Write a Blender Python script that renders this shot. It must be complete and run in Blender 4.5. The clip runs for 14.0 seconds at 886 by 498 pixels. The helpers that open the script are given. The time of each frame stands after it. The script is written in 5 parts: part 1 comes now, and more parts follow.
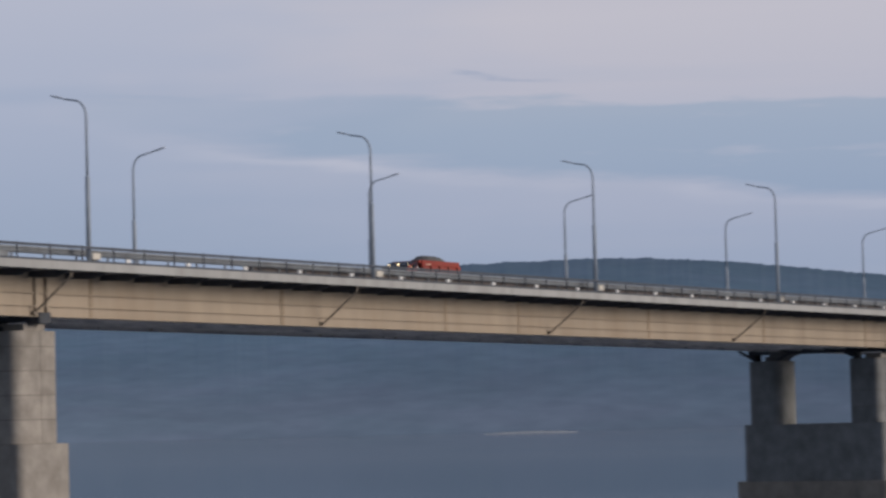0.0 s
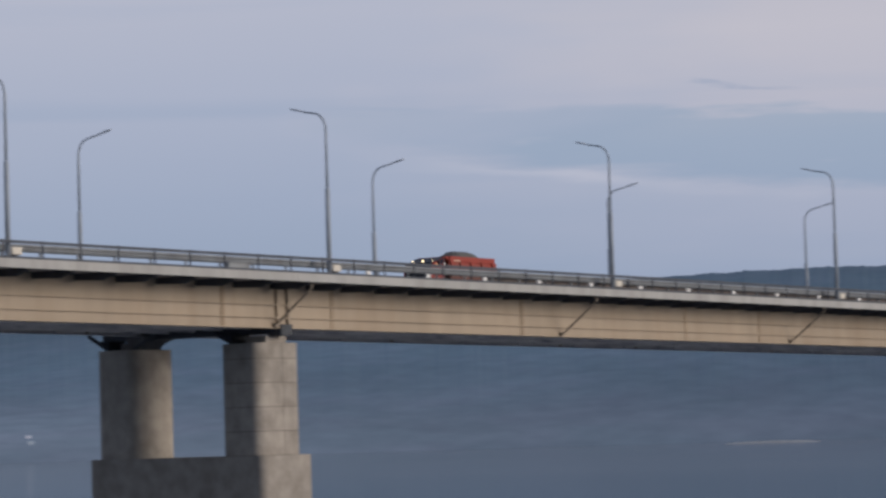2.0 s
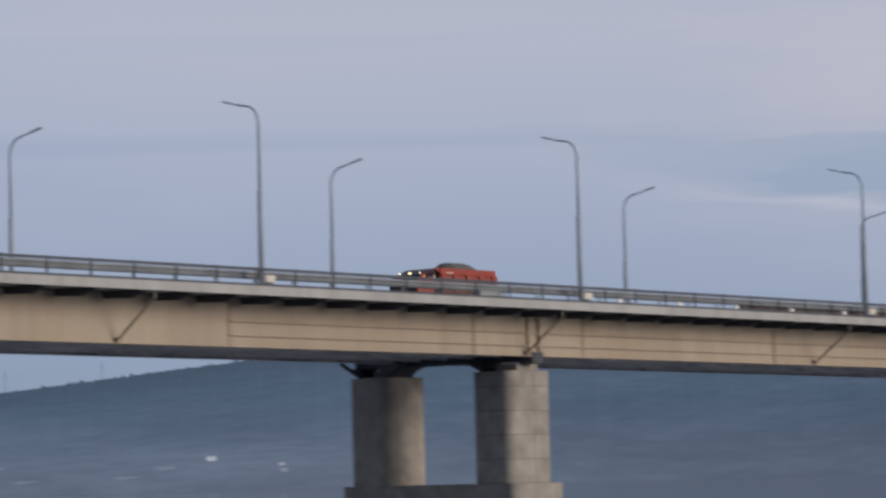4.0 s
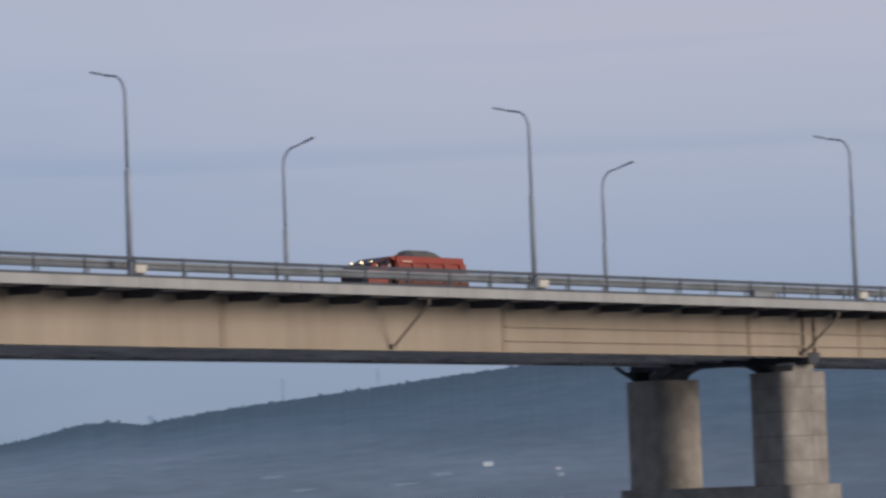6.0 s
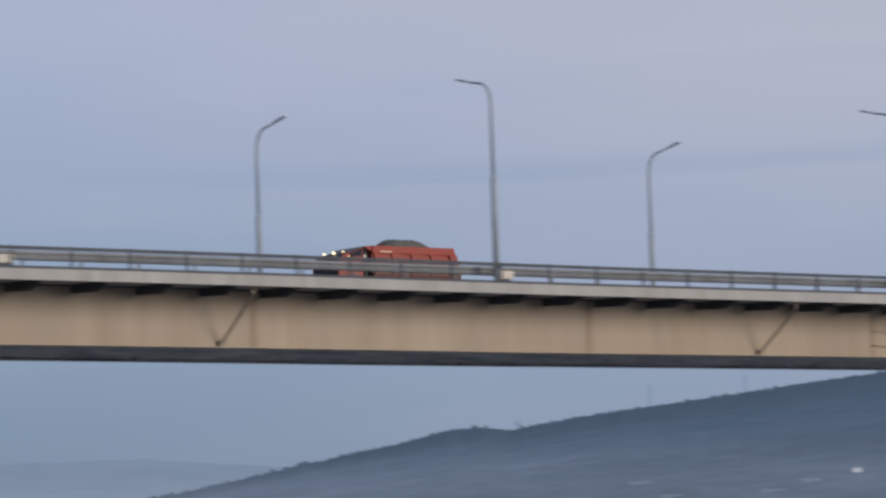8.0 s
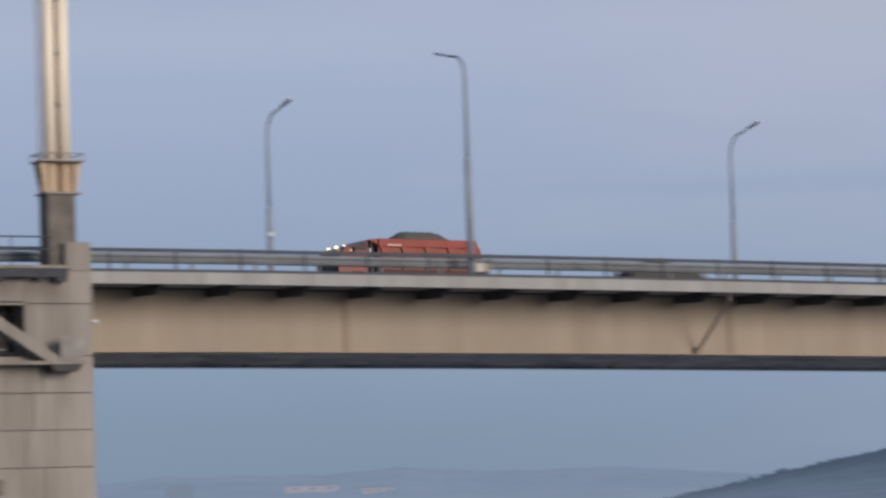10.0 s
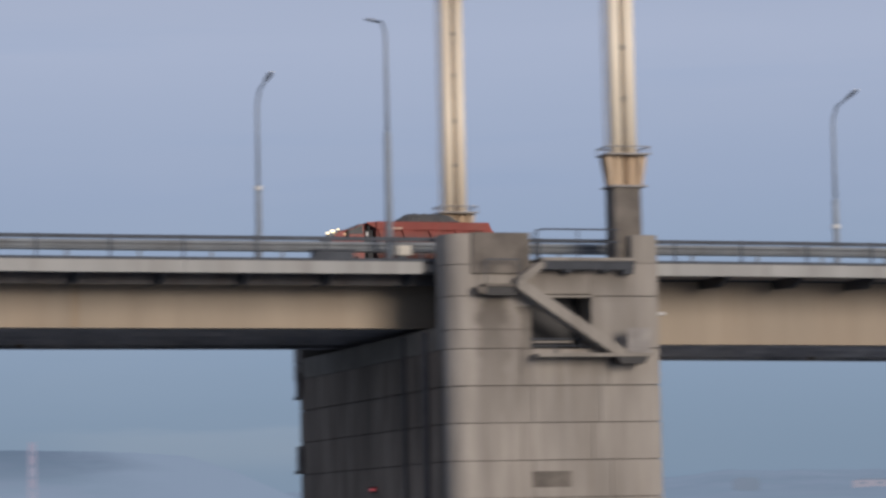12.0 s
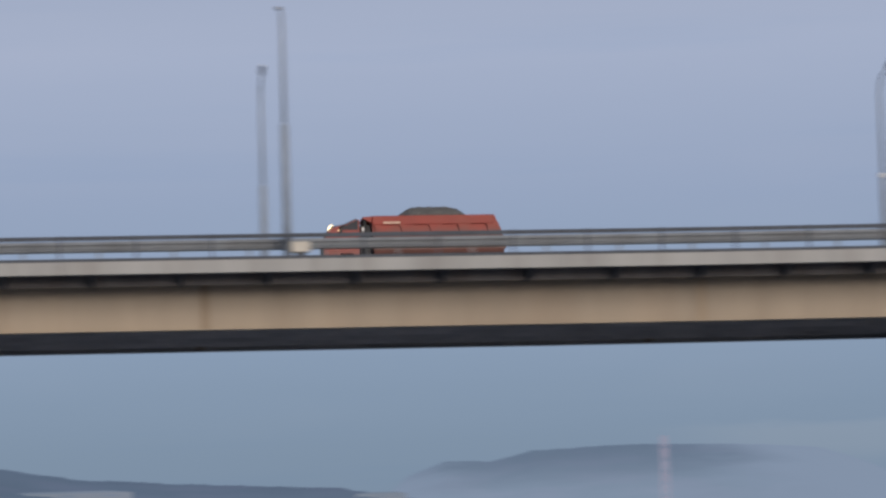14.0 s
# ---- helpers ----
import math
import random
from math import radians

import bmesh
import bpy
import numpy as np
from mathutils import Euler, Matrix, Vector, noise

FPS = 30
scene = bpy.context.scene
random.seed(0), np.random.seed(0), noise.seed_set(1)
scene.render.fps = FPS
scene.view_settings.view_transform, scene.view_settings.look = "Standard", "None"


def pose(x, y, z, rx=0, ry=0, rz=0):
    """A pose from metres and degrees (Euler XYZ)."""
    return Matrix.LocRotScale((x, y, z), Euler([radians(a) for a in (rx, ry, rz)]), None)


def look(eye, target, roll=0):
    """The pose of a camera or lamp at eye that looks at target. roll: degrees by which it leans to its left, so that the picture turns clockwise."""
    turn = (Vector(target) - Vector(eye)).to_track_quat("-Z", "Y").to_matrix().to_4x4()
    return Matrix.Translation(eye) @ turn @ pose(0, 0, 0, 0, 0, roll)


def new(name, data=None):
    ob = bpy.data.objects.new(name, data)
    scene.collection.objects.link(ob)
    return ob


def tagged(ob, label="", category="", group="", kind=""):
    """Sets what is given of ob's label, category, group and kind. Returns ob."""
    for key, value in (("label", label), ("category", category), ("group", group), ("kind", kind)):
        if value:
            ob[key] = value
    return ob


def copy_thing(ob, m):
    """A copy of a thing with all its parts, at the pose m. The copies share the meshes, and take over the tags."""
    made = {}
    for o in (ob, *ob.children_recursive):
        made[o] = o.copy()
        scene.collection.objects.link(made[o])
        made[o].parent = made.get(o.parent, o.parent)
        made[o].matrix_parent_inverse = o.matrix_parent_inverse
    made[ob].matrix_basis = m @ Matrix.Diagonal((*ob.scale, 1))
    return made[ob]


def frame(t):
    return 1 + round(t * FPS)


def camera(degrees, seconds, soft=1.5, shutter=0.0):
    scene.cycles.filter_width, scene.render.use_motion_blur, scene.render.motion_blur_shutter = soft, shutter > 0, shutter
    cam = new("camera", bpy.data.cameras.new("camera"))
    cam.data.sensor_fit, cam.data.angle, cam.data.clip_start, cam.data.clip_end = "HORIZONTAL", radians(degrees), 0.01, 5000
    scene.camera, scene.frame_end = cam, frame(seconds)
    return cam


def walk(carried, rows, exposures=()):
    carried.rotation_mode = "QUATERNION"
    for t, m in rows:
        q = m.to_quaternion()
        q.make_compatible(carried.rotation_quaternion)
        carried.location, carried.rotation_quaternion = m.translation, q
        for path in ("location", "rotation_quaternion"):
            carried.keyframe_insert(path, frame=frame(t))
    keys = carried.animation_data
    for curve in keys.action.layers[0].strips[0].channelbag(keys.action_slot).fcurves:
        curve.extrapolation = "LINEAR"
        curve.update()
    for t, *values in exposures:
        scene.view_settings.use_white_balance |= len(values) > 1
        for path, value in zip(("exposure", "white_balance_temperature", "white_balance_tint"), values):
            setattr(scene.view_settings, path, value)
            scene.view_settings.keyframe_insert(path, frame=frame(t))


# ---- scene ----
# ---- camera: fixed on the shore, panning with the truck ----
EYE_Z = 9.0
cam = camera(16.146, 14.0, soft=2.7, shutter=0.85)

# seconds, heading (degrees right of the bridge's normal), pitch, roll
PAN = [
    (0, 56.770, 3.071, -1.50),
    (0.5, 55.816, 3.152, -1.68),
    (1, 54.606, 3.212, -1.70),
    (1.5, 53.450, 3.275, -1.57),
    (2, 52.385, 3.379, -1.71),
    (2.5, 51.377, 3.473, -1.80),
    (2.7, 50.986, 3.509, -1.68),
    (4.8, 45.469, 4.296, -1.79),
    (5, 44.906, 4.316, -1.90),
    (5.5, 43.897, 4.210, -2.03),
    (6, 42.779, 4.251, -2.16),
    (6.5, 41.432, 4.148, -2.40),
    (7, 39.768, 4.231, -2.62),
    (7.2, 39.025, 4.319, -2.49),
    (9.3, 30.804, 4.840, -1.87),
    (9.5, 29.862, 4.878, -1.94),
    (10, 27.343, 5.019, -1.92),
    (10.5, 25.242, 5.193, -1.73),
    (11, 21.999, 5.456, -1.25),
    (11.5, 19.072, 5.270, -1.31),
    (12, 16.956, 5.160, -1.16),
    (12.5, 14.143, 5.103, -1.06),
    (13, 10.990, 5.133, -1.42),
    (13.5, 8.459, 5.205, -1.63),
    (14, 5.471, 5.302, -1.78),
]
walk(cam, [(t, pose(0, 0, EYE_Z, 90 + p, 0, -a) @ pose(0, 0, 0, 0, 0, r)) for t, a, p, r in PAN],
     exposures=[(0, -0.02), (11, -0.02), (12.5, -0.06), (14, -0.10)])


# ---- colour helper ----
def srgb(r, g, b):
    out = []
    for c in (r, g, b):
        c = c / 255
        out.append(c / 12.92 if c <= 0.04045 else ((c + 0.055) / 1.055) ** 2.4)
    return (*out, 1.0)


# ---- world: high overcast evening sky with faint streaks of cloud ----
world = bpy.data.worlds.new("evening_sky")
scene.world = world
world.use_nodes = True
wn, wl = world.node_tree.nodes, world.node_tree.links
wn.clear()
w_out = wn.new("ShaderNodeOutputWorld")
w_bg = wn.new("ShaderNodeBackground")
w_tc = wn.new("ShaderNodeTexCoord")
w_sep = wn.new("ShaderNodeSeparateXYZ")
wl.new(w_tc.outputs["Generated"], w_sep.inputs[0])


def ramp(nodes, stops, mode="LINEAR"):
    r = nodes.new("ShaderNodeValToRGB")
    r.color_ramp.interpolation = mode
    els = r.color_ramp.elements
    els[0].position, els[0].color = stops[0]
    els[1].position, els[1].color = stops[-1]
    for p, c in stops[1:-1]:
        e = els.new(p)
        e.color = c
    return r


def math_node(nodes, links, op, a, b=None, c=None):
    m = nodes.new("ShaderNodeMath")
    m.operation = op
    for i, v in enumerate((a, b, c)):
        if v is None:
            continue
        if isinstance(v, (int, float)):
            m.inputs[i].default_value = v
        else:
            links.new(v, m.inputs[i])
    return m.outputs[0]


def mix_color(nodes, links, fac, a, b, blend="MIX"):
    m = nodes.new("ShaderNodeMix")
    m.data_type, m.blend_type = "RGBA", blend
    for sock, v in ((m.inputs[0], fac), (m.inputs[6], a), (m.inputs[7], b)):
        if isinstance(v, (int, float)):
            sock.default_value = v
        elif isinstance(v, tuple):
            sock.default_value = v
        else:
            links.new(v, sock)
    return m.outputs[2]


SUN_EL, SUN_AZ = 12.0, 164.0  # degrees; azimuth clockwise from +y
def sky_noise(scale, turn, detail=5):
    mp_ = wn.new("ShaderNodeMapping")
    mp_.inputs["Scale"].default_value = scale
    mp_.inputs["Rotation"].default_value = (0, radians(turn), 0)
    wl.new(w_tc.outputs["Generated"], mp_.inputs[0])
    nz = wn.new("ShaderNodeTexNoise")
    nz.inputs["Scale"].default_value = 1.0
    nz.inputs["Detail"].default_value = detail
    nz.inputs["Roughness"].default_value = 0.55
    wl.new(mp_.outputs[0], nz.inputs["Vector"])
    return nz.outputs[0]


def sky_range(value, a, b, smooth=True):
    mr = wn.new("ShaderNodeMapRange")
    mr.interpolation_type = "SMOOTHSTEP" if smooth else "LINEAR"
    mr.inputs[1].default_value, mr.inputs[2].default_value = a, b
    wl.new(value, mr.inputs[0])
    return mr.outputs[0]


w_streak = sky_noise((4.0, 4.0, 70.0), -0.8)
w_drift = sky_noise((7.0, 7.0, 30.0), 0.5, 3)
# height above the horizon, wavering with the cloud noise
w_h = math_node(wn, wl, "MULTIPLY_ADD", w_streak, 0.010, math_node(wn, wl, "SUBTRACT", w_sep.outputs[2], 0.005))
HIGH = [(0.35, srgb(150, 157, 176)), (1.0, srgb(104, 113, 134))]
w_east = ramp(wn, [(0.0, srgb(125, 146, 170)), (0.03, srgb(129, 150, 175)), (0.07, srgb(142, 162, 190)),
                   (0.11, srgb(156, 171, 200)), (0.155, srgb(172, 183, 209))] + HIGH)
w_mid = ramp(wn, [(0.0, srgb(139, 154, 178)), (0.04, srgb(148, 164, 190)), (0.075, srgb(161, 173, 198)), (0.105, srgb(173, 181, 203)),
                  (0.14, srgb(184, 188, 206))] + HIGH)
w_west = ramp(wn, [(0.0, srgb(150, 160, 183)), (0.045, srgb(158, 170, 195)), (0.066, srgb(169, 177, 200)), (0.09, srgb(179, 184, 203)), (0.105, srgb(189, 189, 204)), (0.125, srgb(196, 194, 206))] + HIGH)
for r in (w_east, w_mid, w_west):
    wl.new(w_h, r.inputs[0])
w_x = math_node(wn, wl, "MULTIPLY_ADD", w_drift, 0.16, math_node(wn, wl, "SUBTRACT", w_sep.outputs[0], 0.08))
w_cloud = mix_color(wn, wl, sky_range(w_x, 0.42, 0.70), w_east.outputs[0], w_mid.outputs[0])
w_cloud = mix_color(wn, wl, sky_range(w_x, 0.76, 0.85), w_cloud, w_west.outputs[0])
# a thin blue-grey streak in the middle of the sky
w_thin = math_node(wn, wl, "MULTIPLY", sky_range(w_h, 0.1005, 0.104), math_node(wn, wl, "SUBTRACT", 1.0, sky_range(w_h, 0.105, 0.110)))
w_thin = math_node(wn, wl, "MULTIPLY", w_thin, math_node(wn, wl, "MULTIPLY", sky_range(w_sep.outputs[0], 0.45, 0.60), math_node(wn, wl, "SUBTRACT", 0.55, math_node(wn, wl, "MULTIPLY", 0.55, sky_range(w_sep.outputs[0], 0.76, 0.82)))))
w_cloud = mix_color(wn, wl, w_thin, w_cloud, mix_color(wn, wl, 1.0, w_cloud, (0.85, 0.91, 0.95, 1), "MULTIPLY"))
# a wedge of blue-grey cloud, pointed at one end, with a pale streak along its lower edge
w_fine = sky_noise((16.0, 16.0, 130.0), 1.0, 6)
w_fz = math_node(wn, wl, "MULTIPLY_ADD", w_fine, 0.014, math_node(wn, wl, "SUBTRACT", w_sep.outputs[2], 0.007))
w_xs = math_node(wn, wl, "SUBTRACT", w_sep.outputs[0], 0.797)
w_low = math_node(wn, wl, "MULTIPLY_ADD", w_xs, 0.2, math_node(wn, wl, "SUBTRACT", w_fz, 0.0875))
w_top = math_node(wn, wl, "MULTIPLY_ADD", w_xs, 0.045, math_node(wn, wl, "SUBTRACT", w_fz, 0.1025))
w_bank = math_node(wn, wl, "MULTIPLY", sky_range(w_low, -0.0015, 0.0035), math_node(wn, wl, "SUBTRACT", 1.0, sky_range(w_top, -0.0012, 0.0014)))
w_bank = math_node(wn, wl, "MULTIPLY", w_bank, math_node(wn, wl, "MULTIPLY", sky_range(w_x, 0.77, 0.82), sky_range(w_fine, 0.2, 0.42)))
w_cloud = mix_color(wn, wl, w_bank, w_cloud, mix_color(wn, wl, 1.0, w_cloud, (0.77, 0.875, 0.93, 1), "MULTIPLY"))
w_edge = math_node(wn, wl, "MULTIPLY", sky_range(w_low, -0.0065, -0.003), math_node(wn, wl, "SUBTRACT", 1.0, sky_range(w_low, -0.0025, 0.0)))
w_edge = math_node(wn, wl, "MULTIPLY", w_edge, math_node(wn, wl, "MULTIPLY", sky_range(w_x, 0.77, 0.83), sky_range(w_drift, 0.35, 0.55)))
w_cloud = mix_color(wn, wl, w_edge, w_cloud, mix_color(wn, wl, 1.0, w_cloud, (1.17, 1.12, 1.07, 1), "MULTIPLY"))
# pale top of the fog bank beside the flat-topped hill
w_fog = math_node(wn, wl, "MULTIPLY", sky_range(w_sep.outputs[2], 0.018, 0.027), math_node(wn, wl, "SUBTRACT", 1.0, sky_range(w_fz, 0.0315, 0.0355)))
w_fog = math_node(wn, wl, "MULTIPLY", w_fog, math_node(wn, wl, "MULTIPLY", sky_range(w_sep.outputs[0], 0.15, 0.20), math_node(wn, wl, "SUBTRACT", 1.0, sky_range(w_sep.outputs[0], 0.25, 0.33))))
w_cloud = mix_color(wn, wl, w_fog, w_cloud, mix_color(wn, wl, 1.0, w_cloud, (1.16, 1.09, 1.04, 1), "MULTIPLY"))
# faint blue-grey and pale streaks
w_dark = math_node(wn, wl, "MULTIPLY", sky_range(w_streak, 0.52, 0.72), 0.32)
w_cloud = mix_color(wn, wl, w_dark, w_cloud, mix_color(wn, wl, 1.0, w_cloud, (0.86, 0.92, 0.97, 1), "MULTIPLY"))
w_pale = math_node(wn, wl, "MULTIPLY", sky_range(w_drift, 0.50, 0.75), 0.5)
w_cloud = mix_color(wn, wl, w_pale, w_cloud, mix_color(wn, wl, 1.0, w_cloud, (1.07, 1.04, 1.02, 1), "MULTIPLY"))
# small dark wisps high over the wedge
w_line = math_node(wn, wl, "MULTIPLY_ADD", math_node(wn, wl, "SUBTRACT", w_sep.outputs[0], 0.836), 0.33, math_node(wn, wl, "SUBTRACT", w_fz, 0.1095))
w_wisp = math_node(wn, wl, "SUBTRACT", 1.0, sky_range(math_node(wn, wl, "ABSOLUTE", w_line), 0.0004, 0.0017))
w_wisp = math_node(wn, wl, "MULTIPLY", w_wisp, math_node(wn, wl, "MULTIPLY", sky_range(w_sep.outputs[0], 0.824, 0.832), math_node(wn, wl, "SUBTRACT", 1.0, sky_range(w_sep.outputs[0], 0.846, 0.855))))
w_wisp = math_node(wn, wl, "MULTIPLY", w_wisp, math_node(wn, wl, "MULTIPLY", sky_range(sky_noise((60.0, 60.0, 200.0), 0.0, 4), 0.42, 0.6), 0.8))
w_cloud = mix_color(wn, wl, w_wisp, w_cloud, mix_color(wn, wl, 1.0, w_cloud, (0.80, 0.86, 0.92, 1), "MULTIPLY"))
w_sky = wn.new("ShaderNodeTexSky")
w_sky.sky_type = "NISHITA"
w_sky.sun_disc = False
w_sky.sun_elevation, w_sky.sun_rotation = radians(SUN_EL), radians(SUN_AZ)
w_dim = mix_color(wn, wl, 1.0, w_sky.outputs[0], (0.06, 0.06, 0.06, 1), "MULTIPLY")
wl.new(mix_color(wn, wl, 0.06, w_cloud, w_dim), w_bg.inputs[0])
w_bg.inputs[1].default_value = 1.0
wl.new(w_bg.outputs[0], w_out.inputs[0])

# low sun behind thin cloud, behind the camera's right shoulder
sun_data = bpy.data.lights.new("sun", "SUN")
sun_data.energy, sun_data.angle, sun_data.color = 2.2, radians(24), (1.0, 0.88, 0.76)
sun = new("sun", sun_data)
sx, sy = math.sin(radians(SUN_AZ)), math.cos(radians(SUN_AZ))
sun.matrix_world = look((0, 0, 60), (-sx * 100, -sy * 100, 60 - 100 * math.tan(radians(SUN_EL))))



# ---- materials ----
def material(name, color, rough=0.7, metal=0.0, vary=0.15, scale=1.5, stain=None, stain_amount=0.0, streak=False, bump=0.15,
             fine=30.0, island=0.0):
    m = bpy.data.materials.new(name)
    m.use_nodes = True
    n, l = m.node_tree.nodes, m.node_tree.links
    b = n["Principled BSDF"]
    tc = n.new("ShaderNodeTexCoord")
    geo = n.new("ShaderNodeNewGeometry")
    mp = n.new("ShaderNodeMapping")
    mp.inputs["Scale"].default_value = (1, 1, 0.18) if streak else (1, 1, 1)
    l.new(geo.outputs["Position"], mp.inputs[0])
    big = n.new("ShaderNodeTexNoise")
    big.inputs["Scale"].default_value, big.inputs["Detail"].default_value = scale, 6
    l.new(mp.outputs[0], big.inputs["Vector"])
    small = n.new("ShaderNodeTexNoise")
    small.inputs["Scale"].default_value, small.inputs["Detail"].default_value = fine, 4
    l.new(geo.outputs["Position"], small.inputs["Vector"])
    dark = tuple(c * (1 - vary) for c in color[:3]) + (1,)
    light = tuple(min(1, c * (1 + vary)) for c in color[:3]) + (1,)
    r1 = ramp(n, [(0.3, dark), (0.7, light)])
    l.new(big.outputs[0], r1.inputs[0])
    r2 = ramp(n, [(0.3, (1 - vary * 0.6,) * 3 + (1,)), (0.7, (1, 1, 1, 1))])
    l.new(small.outputs[0], r2.inputs[0])
    col = mix_color(n, l, 1.0, r1.outputs[0], r2.outputs[0], "MULTIPLY")
    if stain:
        st = n.new("ShaderNodeTexNoise")
        st.inputs["Scale"].default_value, st.inputs["Detail"].default_value = scale * 0.55, 8
        st.inputs["Roughness"].default_value = 0.65
        sm = n.new("ShaderNodeMapping")
        sm.inputs["Scale"].default_value = (1.6, 1.6, 0.12 if streak else 0.9)
        sm.inputs["Location"].default_value = (13.1, 4.7, 2.3)
        l.new(geo.outputs["Position"], sm.inputs[0])
        l.new(sm.outputs[0], st.inputs["Vector"])
        sr = ramp(n, [(0.48, (0, 0, 0, 1)), (0.72, (1, 1, 1, 1))])
        l.new(st.outputs[0], sr.inputs[0])
        f = math_node(n, l, "MULTIPLY", sr.outputs[0], stain_amount)
        col = mix_color(n, l, f, col, stain)
    if island:
        info = n.new("ShaderNodeObjectInfo")
        ir = ramp(n, [(0.0, (1 - island,) * 3 + (1,)), (1.0, (1, 1, 1, 1))])
        l.new(info.outputs["Random"], ir.inputs[0])
        col = mix_color(n, l, 1.0, col, ir.outputs[0], "MULTIPLY")
    l.new(col, b.inputs["Base Color"])
    b.inputs["Metallic"].default_value = metal
    rr = n.new("ShaderNodeMapRange")
    rr.inputs[3].default_value, rr.inputs[4].default_value = max(0.05, rough - 0.12), min(1, rough + 0.1)
    l.new(small.outputs[0], rr.inputs[0])
    l.new(rr.outputs[0], b.inputs["Roughness"])
    if bump:
        bp = n.new("ShaderNodeBump")
        bp.inputs["Strength"].default_value, bp.inputs["Distance"].default_value = bump, 0.02
        l.new(small.outputs[0], bp.inputs["Height"])
        l.new(bp.outputs[0], b.inputs["Normal"])
    return m


def glow(name, color, strength):
    m = bpy.data.materials.new(name)
    m.use_nodes = True
    b = m.node_tree.nodes["Principled BSDF"]
    b.inputs["Base Color"].default_value = (0.8, 0.8, 0.8, 1)
    b.inputs["Emission Color"].default_value = color
    b.inputs["Emission Strength"].default_value = strength
    return m


def far_land(name, top, base, z_top, glow_part=0.85, blotch=0.10, scale=0.006, side=None, fog=None, low=4.0, hazy_woods=None):
    """Land kilometres off as a plain dim backdrop: woods and clearings, with the evening haze painted into a glow."""
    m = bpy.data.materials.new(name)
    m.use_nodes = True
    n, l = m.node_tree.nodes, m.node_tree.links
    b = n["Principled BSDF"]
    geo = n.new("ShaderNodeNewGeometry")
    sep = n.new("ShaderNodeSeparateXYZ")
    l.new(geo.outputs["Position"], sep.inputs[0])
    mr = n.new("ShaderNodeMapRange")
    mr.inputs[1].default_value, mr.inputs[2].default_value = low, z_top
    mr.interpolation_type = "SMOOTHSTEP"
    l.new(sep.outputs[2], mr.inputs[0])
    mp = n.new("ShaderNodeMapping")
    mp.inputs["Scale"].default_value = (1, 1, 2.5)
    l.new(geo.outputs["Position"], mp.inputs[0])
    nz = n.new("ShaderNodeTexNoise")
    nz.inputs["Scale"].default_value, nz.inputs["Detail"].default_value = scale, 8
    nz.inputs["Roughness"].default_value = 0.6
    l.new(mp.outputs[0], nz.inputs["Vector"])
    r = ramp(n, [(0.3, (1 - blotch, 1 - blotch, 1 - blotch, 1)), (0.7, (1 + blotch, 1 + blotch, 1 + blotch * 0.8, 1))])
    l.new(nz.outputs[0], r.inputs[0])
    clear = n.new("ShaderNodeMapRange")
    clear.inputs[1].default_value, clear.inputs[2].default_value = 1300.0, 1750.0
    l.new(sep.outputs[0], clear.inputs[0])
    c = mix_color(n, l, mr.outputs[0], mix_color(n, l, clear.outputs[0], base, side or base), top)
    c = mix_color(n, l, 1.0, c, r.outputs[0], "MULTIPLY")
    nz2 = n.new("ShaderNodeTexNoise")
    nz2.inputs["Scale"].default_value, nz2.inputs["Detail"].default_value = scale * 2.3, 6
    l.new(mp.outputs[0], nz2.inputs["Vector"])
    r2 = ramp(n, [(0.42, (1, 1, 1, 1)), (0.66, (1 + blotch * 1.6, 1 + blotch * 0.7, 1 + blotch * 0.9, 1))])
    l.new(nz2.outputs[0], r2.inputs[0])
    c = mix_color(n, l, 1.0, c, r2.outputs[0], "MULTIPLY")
    # pale mist bands painted across the slope by share of the climb
    if hazy_woods:
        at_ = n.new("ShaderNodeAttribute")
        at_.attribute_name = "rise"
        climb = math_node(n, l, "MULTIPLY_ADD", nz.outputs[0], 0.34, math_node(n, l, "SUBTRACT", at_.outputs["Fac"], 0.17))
        wr = ramp(n, [(p, (*[v] * 3, 1)) for p, v in hazy_woods], "EASE")
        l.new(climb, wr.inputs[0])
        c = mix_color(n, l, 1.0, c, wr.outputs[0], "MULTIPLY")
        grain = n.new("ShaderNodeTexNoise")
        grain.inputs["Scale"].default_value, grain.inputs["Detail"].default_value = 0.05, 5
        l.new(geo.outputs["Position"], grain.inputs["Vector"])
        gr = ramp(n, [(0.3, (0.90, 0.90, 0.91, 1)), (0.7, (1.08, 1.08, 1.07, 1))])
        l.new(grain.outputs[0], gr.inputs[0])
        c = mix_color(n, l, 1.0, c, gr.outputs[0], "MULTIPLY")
    # fog painted over the hill's ends, by distance from its middle
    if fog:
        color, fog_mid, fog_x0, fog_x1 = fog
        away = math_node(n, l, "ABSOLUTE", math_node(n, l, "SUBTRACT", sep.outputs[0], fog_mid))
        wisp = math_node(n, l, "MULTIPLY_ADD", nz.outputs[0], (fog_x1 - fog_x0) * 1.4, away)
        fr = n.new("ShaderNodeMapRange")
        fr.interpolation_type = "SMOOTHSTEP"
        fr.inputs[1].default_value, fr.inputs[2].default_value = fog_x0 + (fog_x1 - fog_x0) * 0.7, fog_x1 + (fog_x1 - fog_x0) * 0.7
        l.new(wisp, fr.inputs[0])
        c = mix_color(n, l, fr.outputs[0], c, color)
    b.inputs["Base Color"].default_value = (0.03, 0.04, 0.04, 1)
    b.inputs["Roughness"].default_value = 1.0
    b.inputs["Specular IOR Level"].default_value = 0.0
    # the hazy colour is emitted, so the land glows without a lamp
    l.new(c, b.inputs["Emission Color"])
